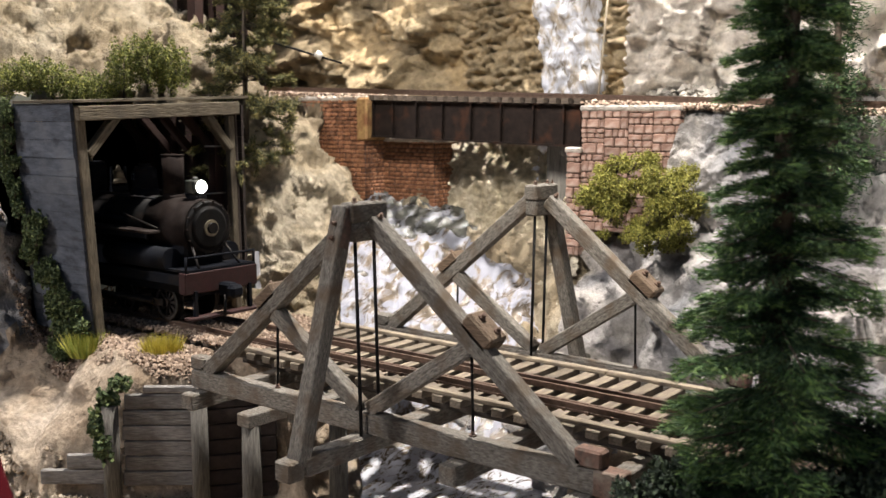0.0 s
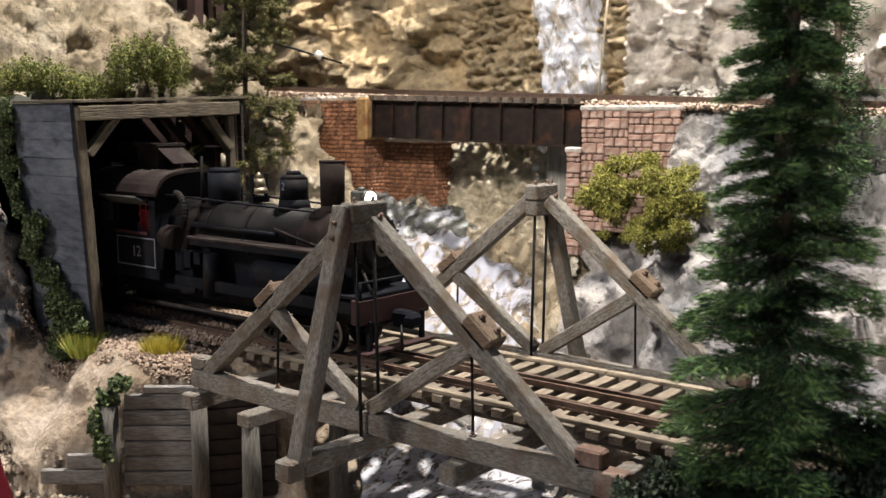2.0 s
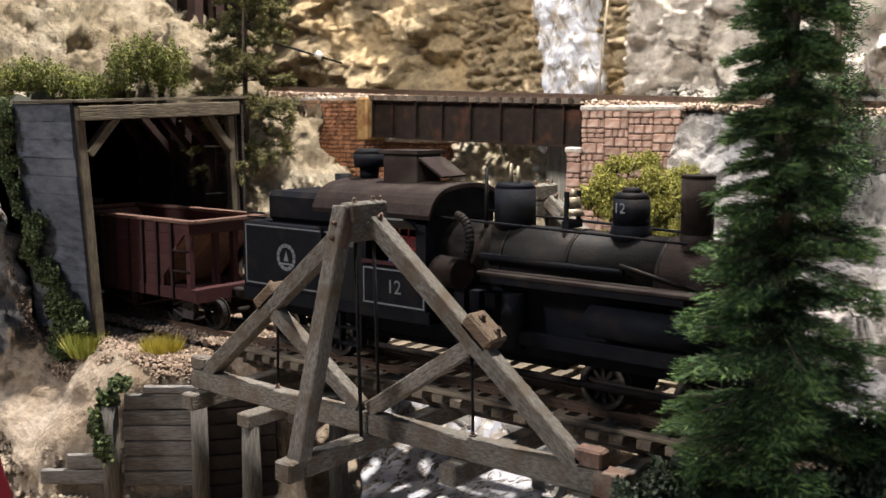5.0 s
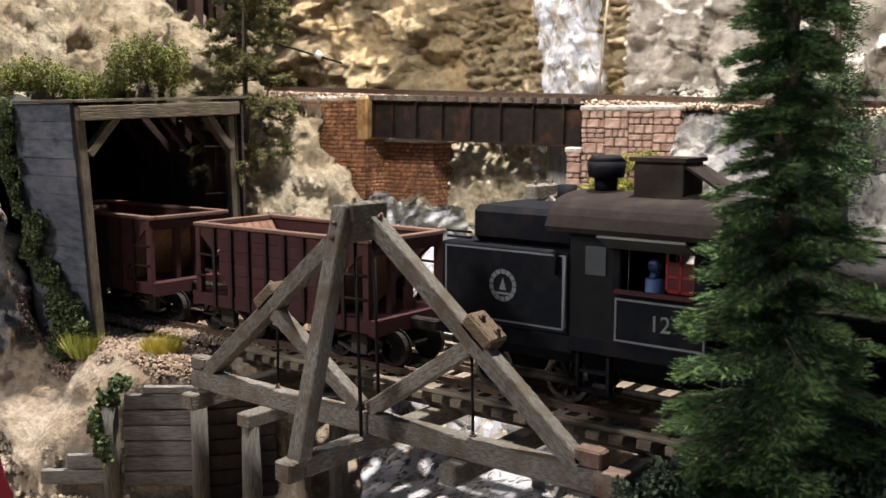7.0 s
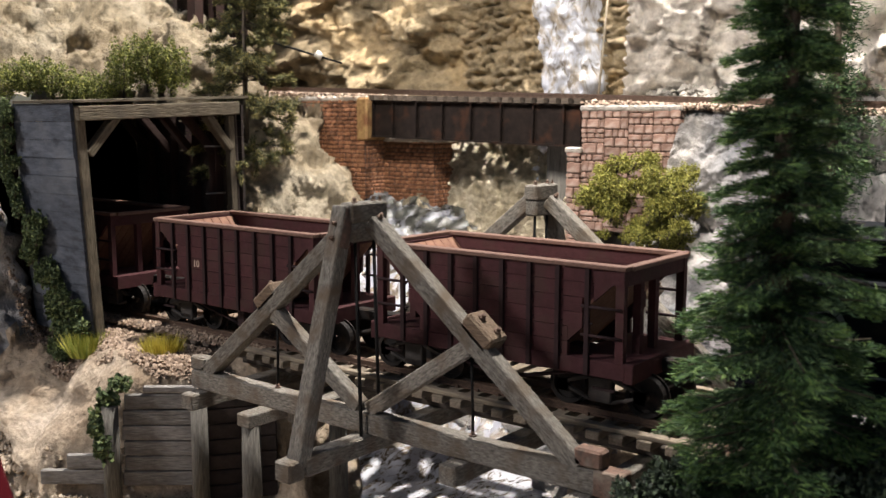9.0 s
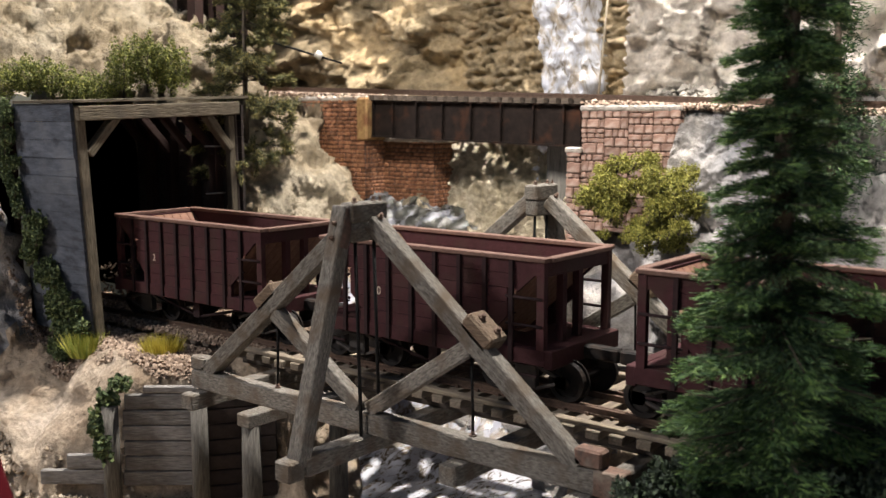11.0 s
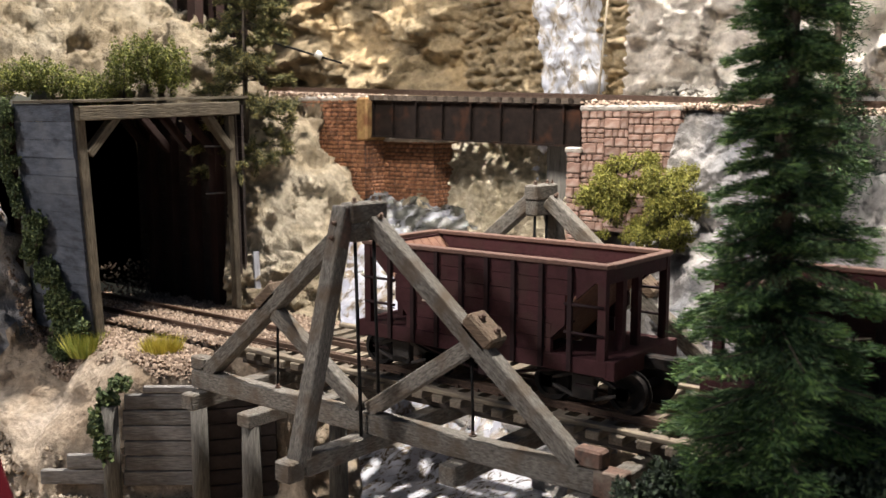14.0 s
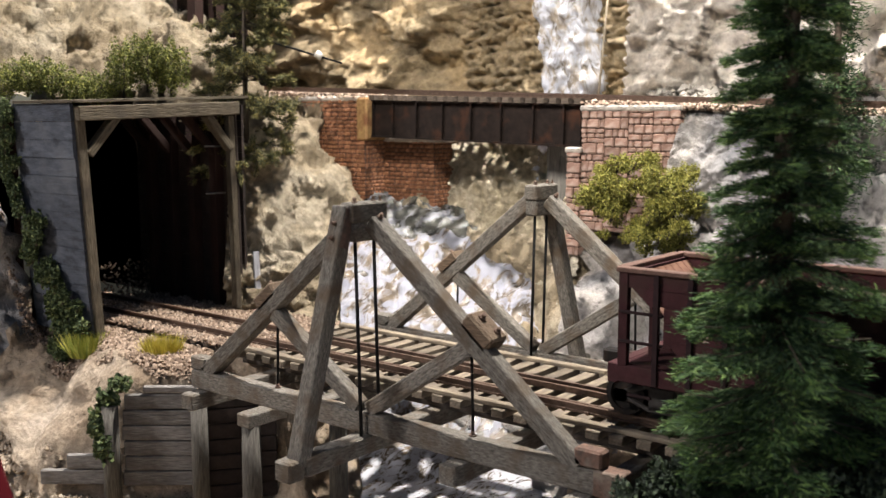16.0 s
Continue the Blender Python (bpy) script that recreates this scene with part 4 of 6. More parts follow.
def masonry(name, x0, x1, y, z0, z1, depth, course, label, mat, seed, spare=None):
    """A stone pier: mortar core with courses of stones proud of it on its face and right or left side."""
    ob = thing(name, (x0 + x1) / 2, y, z0, label, "pier")
    w, h = x1 - x0, z1 - z0
    part("core", box(bmesh.new(), -w / 2, w / 2, 0.0, depth, 0, h - 0.1), M_JOINT, ob)
    rg = random.Random(seed)
    shapes = {}

    def stone(lw, ch, m):
        key = (round(lw, 2), round(ch, 2))
        if key not in shapes:
            g, a, c = 0.013, max(lw, 0.1) / 2, max(ch, 0.1) / 2
            b = bmesh.new()
            box(b, -a + g, a - g, -0.06, 0.06, -c + g, c - g, None, min(0.045, c * 0.4))
            first = part("stone", b, mat, ob)
            shapes[key] = first.data
        else:
            first = shared("stone", shapes[key], ob, Matrix())
        first.matrix_basis = m

    rubble = course > 0.25
    n_bands = 4 if rubble and w > 2 else 1
    for band in range(n_bands):
        xa, xb = -w / 2 - 0.05 + band * w / n_bands, -w / 2 + 0.05 + (band + 1) * w / n_bands - (0.1 if band < n_bands - 1 else 0)
        z = 0.0
        while z < h - 0.12:
            ch = min(course * rg.choice((0.6, 0.8, 1.0, 1.15, 1.4) if rubble else (0.85, 1.0, 1.1)), h - z)
            x = xa
            while x < xb - 0.04:
                lw = course * rg.choice((0.8, 1.1, 1.4, 1.8, 2.2) if rubble else (1.4, 1.8, 2.2))
                lw = xb - x if xb - x - lw < 0.16 else lw
                stone(lw, ch, pose((x + lw / 2) * U, rg.uniform(-0.06, 0.0) * U, (z + ch / 2) * U, rg.uniform(-3, 3), rg.uniform(-4, 4) if rubble else rg.uniform(-1, 1), rg.uniform(-4, 4)))
                x += lw
            yy = 0.05
            while band == n_bands - 1 and yy < depth - 0.2:
                lw = course * rg.choice((1.1, 1.4, 1.8))
                stone(lw, ch, pose((w / 2 - 0.02) * U, (yy + lw / 2) * U, (z + ch / 2) * U, 0, 0, 90 + rg.uniform(-3, 3)))
                yy += lw
            z += ch
    part("capstone", box(bmesh.new(), -w / 2 - 0.1, w / 2 + 0.1, -0.14, depth, h - 0.1, h + 0.12, None, 0.06), M_ROCK_GREY, ob, "pale mortar cap")
    return ob


masonry("stone_pier", -2.45, 1.45, 10.35, 3.0, 7.55, 3.0, 0.30, "pinkish rubble stone pier with dark joints", M_RUBBLE, 11)
masonry("stone_pier", -3.0, -2.5, 10.2, 2.0, 6.0, 2.6, 0.30, "stepped lower part of the rubble stone pier", M_RUBBLE, 12)
masonry("brick_abutment", -17.8, -13.75, 10.5, 3.0, 8.05, 3.0, 0.19, "rusty orange brick abutment under the upper line", M_BRICK, 13)
masonry("brick_abutment", -13.8, -10.9, 11.9, 2.5, 6.2, 1.6, 0.19, "rusty brick abutment foot stained with rust", M_BRICK, 14)
part("quoin", box(bmesh.new(), -0.32, 0.32, -0.12, 1.2, -1.8, 0.1, pose(-13.75, 10.4, 8.0), 0.08), M_OCHRE_STONE)
tagged(bpy.data.objects["quoin"], "pale ochre corner stone of the abutment", "stone")
slab = part("weathered_slab", box(bmesh.new(), -1.15, 1.15, -0.25, 0.4, 0, 3.4, pose(-4.1, 12.4, 3.0), 0.1), M_SLAB)
tagged(slab, "grey streaked concrete slab under the girder", "slab")

# ---- mouth of the upper tunnel
mouth = thing("tunnel_portal", -23.9, 11.5, 8.3, "dark timber framed mouth of the upper tunnel", "tunnel portal")
for y in (-2.2, -0.9, 0.6, 2.0):
    part("post", box(bmesh.new(), -0.3, 0.3, y - 0.25, y + 0.25, -0.6, 7), M_SHADERED, mouth)
# dark sheet across the bore, in place of the darkness inside
part("back_board", box(bmesh.new(), -1.2, -0.9, -2.6, 2.6, -0.6, 7.4), M_SHADEWOOD, mouth)
part("lintel", box(bmesh.new(), -0.4, 0.4, -2.6, 2.6, 7.0, 7.6), M_SHADERED, mouth)
board = thing("loose_board", -14.1, 4.35, -0.5, "pale grey board leaning beside the tunnel portal", "board")
part("board", beam(bmesh.new(), (0.1, 0.0, 0.0), (-0.1, 0.05, 2.3), 0.3, 0.08, up=(1, 0, 0), bevel=0.01), M_PALEBOARD, board)


# ---- plants
def conifer(name, x, y, z, height, width, mat, label, seed, rows=60, per=9, blades=46, blade=0.42, bare=0.04, droop=0.12, thin=0.10, jitter=0.4, taper=0.8, fine=0.02):
    """A model fir: tapered trunk, whorls of brushed branches with many needles."""
    ob = thing(name, x, y, z, label, "tree")
    part("trunk", tube(bmesh.new(), (0, 0, -0.4), (0, 0, height), height * 0.021, 0.03, 10), M_BARK, ob)
    rg = np.random.default_rng(seed)
    pts, dirs, limbs = [], [], bmesh.new()
    for k in range(rows):
        h = bare + (1 - bare) * (k + rg.uniform(-jitter, jitter)) / rows
        reach = width * (1 - h) ** taper * (0.85 + 0.15 * math.sin(k * 1.7)) + 0.15
        for b in range(per):
            a = rg.uniform(0, 6.2832)
            ln = reach * rg.uniform(0.55, 1.15)
            d = np.array((math.cos(a), math.sin(a), rg.uniform(-droop - 0.12, -droop + 0.2)))
            root = np.array((0, 0, h * height))
            if b < 3:
                tube(limbs, root, root + d * ln * 0.8, 0.035, 0.012, 5)
            n = max(6, int(blades * ln / width))
            t = rg.uniform(0.08, 1.0, (n, 1))
            p = root + d * ln * t + rg.normal(0, thin, (n, 3)) * (0.4 + t) + np.array((0, 0, -0.10)) * t ** 2 * ln
            pts.append(p)
            dirs.append(np.tile(d, (n, 1)) * 0.8 + rg.normal(0, 0.5, (n, 3)))
    part("bough", limbs, M_BARK, ob)
    p, d = np.concatenate(pts), np.concatenate(dirs)
    d /= np.linalg.norm(d, axis=1, keepdims=True)
    n = len(p)
    s = np.cross(d, rg.normal(size=(n, 3)))
    s /= np.linalg.norm(s, axis=1, keepdims=True)
    ln = blade * rg.uniform(0.5, 1.2, (n, 1))
    v = np.stack([p - d * ln * 0.5, p + s * fine, p + d * ln * 0.5, p - s * fine], 1).reshape(-1, 3)
    me = bpy.data.meshes.new("crown")
    me.from_pydata((v * U).tolist(), [], np.arange(n * 4).reshape(-1, 4).tolist())
    me.materials.append(mat)
    crown = new("crown", me)
    crown.parent = ob
    return ob



FIR_REACH = ((0.0, 0.98), (1.5, 0.93), (3.2, 0.85), (4.9, 0.69), (6.2, 0.53), (7.0, 0.46), (8.5, 0.41), (9.7, 0.37), (16.5, 0.05))


def plume_fir(x, y, z, height, width, label, seed, whorls, blade, fine):
    """A near fir: drooping plumes of needles in loose whorls, with paler shoots."""
    ob = thing("conifer_tree", x, y, z, label, "tree")
    part("trunk", tube(bmesh.new(), (0, 0, -0.4), (0, 0, height), height * 0.021, 0.03, 10), M_BARK, ob)
    rg = np.random.default_rng(seed)
    limbs, sets = bmesh.new(), ([], [])
    for k in range(whorls):
        h = 0.015 + 0.985 * (k + rg.uniform(-0.5, 0.6)) / whorls
        reach = lerp_table(h * height, FIR_REACH) * width
        turn = rg.uniform(0, 6.28)
        for b in range(8):
            a = turn + b * 0.785 + rg.uniform(-0.3, 0.3)
            ln = reach * rg.choice((0.55, 0.8, 1.0, 1.0, 1.25)) * rg.uniform(0.85, 1.1)
            d = np.array((math.cos(a), math.sin(a), rg.uniform(-0.22, 0.16)))
            side = np.array((-d[1], d[0], 0.0))
            root = np.array((0, 0, h * height + rg.uniform(-0.25, 0.25)))
            tube(limbs, root, root + d * ln * 0.85, 0.035, 0.012, 5)
            n = int(760 * ln / width) + 120
            t = rg.uniform(0.05, 1.0, (n, 1)) ** 0.85
            fan = rg.uniform(-1, 1, (n, 1)) * (0.10 + 0.34 * np.sin(t * 2.6)) * ln * 0.55
            p = root + d * ln * t + side * fan + rg.normal(0, 0.06, (n, 3)) + np.array((0, 0, -0.12)) * t ** 2 * ln
            w = d * 0.9 + side * np.sign(fan) * 0.55 + rg.normal(0, 0.28, (n, 3))
            young = (t[:, 0] > 0.72) & (rg.uniform(size=n) < 0.55)
            for q, mask in ((0, ~young), (1, young)):
                sets[q].append(np.concatenate([p[mask], w[mask]], 1))
    part("bough", limbs, M_BARK, ob)
    for q, (nm, mat) in enumerate((("crown", M_NEEDLE), ("new_growth", M_SHOOT))):
        pw = np.concatenate(sets[q])
        p, d = pw[:, :3], pw[:, 3:]
        d = d / np.linalg.norm(d, axis=1, keepdims=True)
        n = len(p)
        e = np.cross(d, rg.normal(size=(n, 3)))
        e /= np.linalg.norm(e, axis=1, keepdims=True)
        ln = blade * rg.uniform(0.5, 1.2, (n, 1))
        v = np.stack([p - d * ln * 0.5, p + e * fine, p + d * ln * 0.5, p - e * fine], 1).reshape(-1, 3)
        me = bpy.data.meshes.new(nm)
        me.from_pydata((v * U).tolist(), [], np.arange(n * 4).reshape(-1, 4).tolist())
        me.materials.append(mat)
        new(nm, me).parent = ob
    return ob


plume_fir(10.05, -3.5, -0.35, 16.5, 2.3, "dark green model fir tree with brushed needles", 21, 44, 0.26, 0.013)
conifer("conifer_tree", 6.9, 9.6, 3.3, 10.5, 1.9, M_NEEDLE, "dark green fir tree on the rocky slope", 22, rows=34, per=9, blades=90, blade=0.26, jitter=0.15)


def sparse_conifer(x, y, z, height, label, seed):
    """A thin conifer: dark trunk, drooping twigs with tufts of needles towards their ends."""
    ob = thing("conifer_tree", x, y, z, label, "tree")
    part("trunk", tube(bmesh.new(), (0, 0, -0.4), (0.1, 0, height), 0.15, 0.05, 9), M_BARK, ob)
    rg = np.random.default_rng(seed)
    limbs, sets = bmesh.new(), []
    k = 0.9
    while k < height:
        reach = 2.7 * (1 - 0.55 * k / height)
        for b in range(7):
            a = rg.uniform(0, 6.28)
            ln = reach * rg.uniform(0.5, 1.1)
            d = np.array((math.cos(a), math.sin(a), rg.uniform(-0.35, 0.12)))
            root = np.array((0, 0, k + rg.uniform(-0.3, 0.3)))
            tube(limbs, root, root + d * ln, 0.04, 0.012, 5)
            for w in range(9):
                t0 = rg.uniform(0.25, 1.0)
                p0 = root + d * ln * t0
                tw = d * 0.5 + rg.normal(0, 0.45, 3)
                tube(limbs, p0, p0 + tw * 0.45, 0.016, 0.008, 4)
                n = 85
                t = rg.uniform(0, 1, (n, 1))
                sets.append(np.concatenate([p0 + tw * 0.5 * t + rg.normal(0, 0.07, (n, 3)), np.tile(tw, (n, 1)) + rg.normal(0, 0.5, (n, 3))], 1))
        k += rg.uniform(0.45, 1.0)
    part("bough", limbs, M_BARK, ob)
    pw = np.concatenate(sets)
    p, d = pw[:, :3], pw[:, 3:] / np.linalg.norm(pw[:, 3:], axis=1, keepdims=True)
    n = len(p)
    e = np.cross(d, rg.normal(size=(n, 3)))
    e /= np.linalg.norm(e, axis=1, keepdims=True)
    ln = 0.22 * rg.uniform(0.5, 1.2, (n, 1))
    v = np.stack([p - d * ln * 0.5, p + e * 0.016, p + d * ln * 0.5, p - e * 0.016], 1).reshape(-1, 3)
    me = bpy.data.meshes.new("crown")
    me.from_pydata((v * U).tolist(), [], np.arange(n * 4).reshape(-1, 4).tolist())
    me.materials.append(M_NEEDLE_O)
    new("crown", me).parent = ob
    return ob


sparse_conifer(-15.9, 5.5, 4.6, 9.4, "sparse olive conifer beside the tunnel shed", 23)


def bush(name, blobs, size, count, mat, label, seed, base, wide=0.6, cat="bush"):
    ob = thing(name, base[0], base[1], base[2], label, cat)
    loc = [(a - base[0], b - base[1], c - base[2], d, e, f) for a, b, c, d, e, f in blobs]
    tuftset("leaves", loc, size, count, mat, ob, seed, wide=wide)
    bm = bmesh.new()
    for q in loc:
        tube(bm, (q[0], q[1], q[2] - q[5] * 1.1), (q[0] + 0.1, q[1], q[2] + q[5] * 0.3), 0.05, 0.02, 5)
    part("stem", bm, M_BARK, ob)
    return ob


rb = random.Random(77)
clumps = []
for k in range(72):
    a, q = rb.uniform(0, 6.28), rb.uniform(0.15, 1.0) ** 0.6
    cx, cz = 1.25 + 1.95 * q * math.cos(a), 4.35 + 1.55 * q * math.sin(a)
    r = rb.uniform(0.2, 0.46)
    clumps.append((cx, 7.8 + 0.15 * cx + rb.uniform(-0.6, 0.5), cz, r * 1.15, r, r * 0.8))
bush("bush", clumps, 0.078, 52000, M_LEAF_Y, "olive green bush growing before the stone pier", 31, (1.3, 7.8, 2.6))
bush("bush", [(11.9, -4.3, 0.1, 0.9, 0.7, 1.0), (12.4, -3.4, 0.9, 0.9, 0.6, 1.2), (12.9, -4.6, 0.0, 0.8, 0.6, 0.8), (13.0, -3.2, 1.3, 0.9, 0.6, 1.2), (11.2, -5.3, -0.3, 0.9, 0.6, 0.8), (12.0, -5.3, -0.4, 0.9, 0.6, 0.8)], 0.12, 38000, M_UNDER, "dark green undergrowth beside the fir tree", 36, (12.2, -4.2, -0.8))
rv = random.Random(9)
ivy = []
for ax, az, r in ((-18.95, 7.4, 0.6), (-18.9, 6.4, 0.6), (-18.9, 5.3, 0.65), (-18.5, 4.3, 0.75), (-17.9, 3.4, 0.8), (-17.7, 2.5, 0.8), (-17.2, 1.7, 0.85), (-16.6, 0.9, 0.9), (-16.3, 0.1, 0.9), (-16.2, -0.7, 0.85), (-16.6, -1.3, 0.8), (-17.2, -1.9, 0.6), (-15.5, 0.5, 0.5), (-15.3, -0.2, 0.45)):
    for k in range(4):
        q = r * rv.uniform(0.35, 0.6)
        ivy.append((ax + 0.8 + rv.uniform(-0.6, 0.6) * r, -3.36 - 0.05 * max(0, az) - rv.uniform(0, 0.14), az + rv.uniform(-0.6, 0.6) * r, q, 0.2, q))
bush("climbing_ivy", ivy, 0.13, 24000, M_LEAF_D, "dark green ivy climbing the board shed", 32, (-16.2, -3.6, -1.8), cat="ivy")
over = [(-19.6 + 0.62 * k, -3.0 + 0.62 * k, 8.5 + 0.3 * math.sin(k * 1.3) + (0.5 if 4 < k < 9 else 0), 0.8, 0.6, 0.7 + (0.35 if 4 < k < 9 else 0)) for k in range(8)]
bush("bush", over, 0.085, 30000, M_LEAF_G, "green scrub hanging over the shed roof", 33, (-17, -0.5, 8.2))
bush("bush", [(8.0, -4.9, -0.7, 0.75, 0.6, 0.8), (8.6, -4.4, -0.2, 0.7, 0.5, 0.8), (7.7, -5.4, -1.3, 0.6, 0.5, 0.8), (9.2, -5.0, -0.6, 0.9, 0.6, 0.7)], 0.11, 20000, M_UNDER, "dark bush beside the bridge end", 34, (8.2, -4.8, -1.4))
bush("bush", [(-10.25, -5.2, -1.5, 0.4, 0.3, 0.35), (-10.3, -5.5, -2.2, 0.38, 0.3, 0.5), (-10.0, -5.5, -2.9, 0.35, 0.3, 0.5), (-9.9, -4.9, -1.0, 0.4, 0.3, 0.25)], 0.18, 2200, M_LEAF_D, "trailing green plant on the crib wall", 35, (-10.2, -5.3, -3.2))


def grass_tuft(x, y, z, r, n, mat, label, seed):
    ob = thing("grass_tuft", x, y, z, label, "grass", "grass tufts")
    rg = np.random.default_rng(seed)
    vs = []
    for k in range(n):
        a, q = rg.uniform(0, 6.28), rg.uniform(0, 1) ** 0.5 * r
        p = np.array((math.cos(a) * q, math.sin(a) * q, -0.1))
        t = p * np.array((1.7, 1.7, 0)) + np.array((rg.normal(0, 0.12), rg.normal(0, 0.12), rg.uniform(0.5, 1.0) * 0.85))
        sdir = np.array((math.sin(a * 3), math.cos(a * 3), 0)) * 0.025
        vs += [p - sdir, p + sdir, t]
    me = bpy.data.meshes.new("grass")
    me.from_pydata((np.array(vs) * U).tolist(), [], np.arange(3 * n).reshape(-1, 3).tolist())
    me.materials.append(mat)
    b = new("grass", me)
    b.parent = ob
    return ob


grass_tuft(-14.2, -3.45, -0.95, 0.5, 650, M_GRASS, "yellow-green static grass tuft beside the shed", 1)
grass_tuft(-10.7, -2.75, -0.72, 0.42, 900, M_GRASS_Y, "yellow static grass tuft on the bank", 2)
grass_tuft(11.2, -4.7, -0.7, 0.6, 500, M_GRASS_Y, "yellow grass tuft beside the fir tree", 3)
grass_tuft(9.3, 11.6, 7.4, 0.5, 300, M_GRASS_Y, "yellow tuft beside the upper line", 4)

# ---- small things
wire = thing("cable", -15.76, 8.04, 10.2, "dark cable end with a white insulator", "cable")
part("wire", tube(bmesh.new(), (-1.2, -0.9, 0.45), (1.79, 1.3, -0.65), 0.055, 0.04, 6), M_BLACK, wire)
part("insulator", tube(bmesh.new(), (0.88, 0.64, -0.22), (1.08, 0.78, -0.4), 0.17, 0.15, 10), M_WHITE, wire)
twig = thing("dead_trunk", -2.95, 12.7, 8.2, "thin pale dead tree trunk against the cliff", "tree")
part("trunk", tube(bmesh.new(), (-0.25, 0, -0.6), (0.15, 0.2, 5.5), 0.05, 0.035, 7), M_PALEWOOD, twig)
red = thing("red_marker", 0.85, -15.5, -4.9, "dark red smooth rounded marker at the layout's edge", "marker")
part("body", tube(bmesh.new(), (0, 0, 0), (0, 0, 8.3), 2.68, 0.74, 40), M_RED, red)


# ---- train
def lettering(text, size, mat, parent, at, turn=(90, 0, 0), label=""):
    """Raised characters of the built-in font, size in centimetres."""
    cu = bpy.data.curves.new("letters", "FONT")
    cu.body, cu.size, cu.extrude = text, size * U, 0.006 * U
    cu.align_x, cu.align_y = "CENTER", "CENTER"
    tmp = bpy.data.objects.new("letters", cu)
    me = bpy.data.meshes.new_from_object(tmp)
    bpy.data.objects.remove(tmp)
    me.materials.append(mat)
    ob = new("number", me)
    ob.parent = parent
    ob.matrix_basis = pose(at[0] * U, at[1] * U, at[2] * U, *turn)
    if label:
        ob["label"] = label
    return ob


def wheel_mesh(r, spokes):
    """Two wheels on an axle, about their own centre."""
    bm = bmesh.new()
    tube(bm, (0, -0.95, 0), (0, 0.95, 0), 0.11, seg=8)
    for sy in (-1, 1):
        y = sy * 0.82
        n = 24
        ring_o = [(math.cos(6.2832 * k / n), math.sin(6.2832 * k / n)) for k in range(n)]
        for a, b, ra, rb in ((y - 0.10, y + 0.10, r, r * 0.76), ):
            vo = [[bm.verts.new((c * rr, yy, s * rr)) for c, s in ring_o] for rr, yy in ((ra, a), (ra, b), (rb, b), (rb, a))]
            for q in range(4):
                for k in range(n):
                    bm.faces.new((vo[q][k], vo[q][(k + 1) % n], vo[(q + 1) % 4][(k + 1) % n], vo[(q + 1) % 4][k]))
        tube(bm, (0, y - sy * 0.10, 0), (0, y - sy * 0.14, 0), r * 1.12, seg=24)
        if not spokes:
            tube(bm, (0, y - 0.03, 0), (0, y + 0.03, 0), r * 0.78, seg=20)
        tube(bm, (0, y - 0.13, 0), (0, y + 0.15 * sy, 0), r * 0.24, seg=10)
    return bm


WHEELS, SPOKE = [], []


def wheelset(parent, x, r, spokes, mat):
    ob = part("wheelset", wheel_mesh(r, spokes), mat, parent, "dark steel wheels on an axle")
    if spokes:
        for sy in (-1, 1):
            bm = bmesh.new()
            n = 28
            rr = [[bm.verts.new((math.cos(6.2832 * k / n) * q, sy * 0.925, math.sin(6.2832 * k / n) * q)) for k in range(n)] for q in (r * 0.84, r)]
            for k in range(n):
                bm.faces.new((rr[0][k], rr[0][(k + 1) % n], rr[1][(k + 1) % n], rr[1][k]))
            part("tyre", bm, M_TYRE, ob, "bright worn steel tyre")
            for k in range(spokes):
                turned = pose(0, sy * 0.82 * U, 0, 0, 360 * k / spokes, 0)
                if not SPOKE:
                    SPOKE.append(part("spoke", box(bmesh.new(), 0.1, r * 0.8, -0.045, 0.045, -0.05, 0.05), mat, ob).data)
                    bpy.data.objects["spoke"].matrix_basis = turned
                else:
                    shared("spoke", SPOKE[0], ob, turned)
    WHEELS.append((ob, x, r))
    return ob


SPEED = 4.06
# locomotive: its own x runs forward, rail tops at z 0
loco = thing("steam_locomotive", -20, 0, 0, "black saddle-dome steam locomotive with lit headlight", "locomotive")
b = part("frame", box(bmesh.new(), -8.3, 8.9, -0.95, 0.95, 1.05, 1.55, None, 0.03), M_BLACK, loco)
part("tender_tank", box(bmesh.new(), -8.2, -4.2, -1.55, 1.55, 1.9, 3.98, None, 0.05), M_BLACK, loco)
part("tender_sill", box(bmesh.new(), -8.3, -4.1, -1.5, 1.5, 1.45, 1.9, None, 0.04), M_BLACK, loco)
part("oil_bunker", box(bmesh.new(), -7.5, -4.3, -1.15, 1.15, 3.98, 4.95, None, 0.16), M_BLACK, loco)
part("filler_cap", tube(bmesh.new(), (-5.3, 0.1, 4.9), (-5.3, 0.1, 5.5), 0.26, seg=16), M_BLACK, loco)
for z in (4.25, 4.1):
    part("rail_bar", tube(bmesh.new(), (-8.1, -1.4, z), (-7.3, -1.4, z), 0.035, seg=6), M_BLACK, loco)


def outline(name, x0, x1, z0, z1, y, w, parent, mat):
    for a in ((x0, x1, z1 - w, z1), (x0, x1, z0, z0 + w), (x0, x0 + w, z0 + w, z1 - w), (x1 - w, x1, z0 + w, z1 - w)):
        part(name, box(bmesh.new(), a[0], a[1], y - 0.012, y + 0.01, a[2], a[3]), mat, parent)


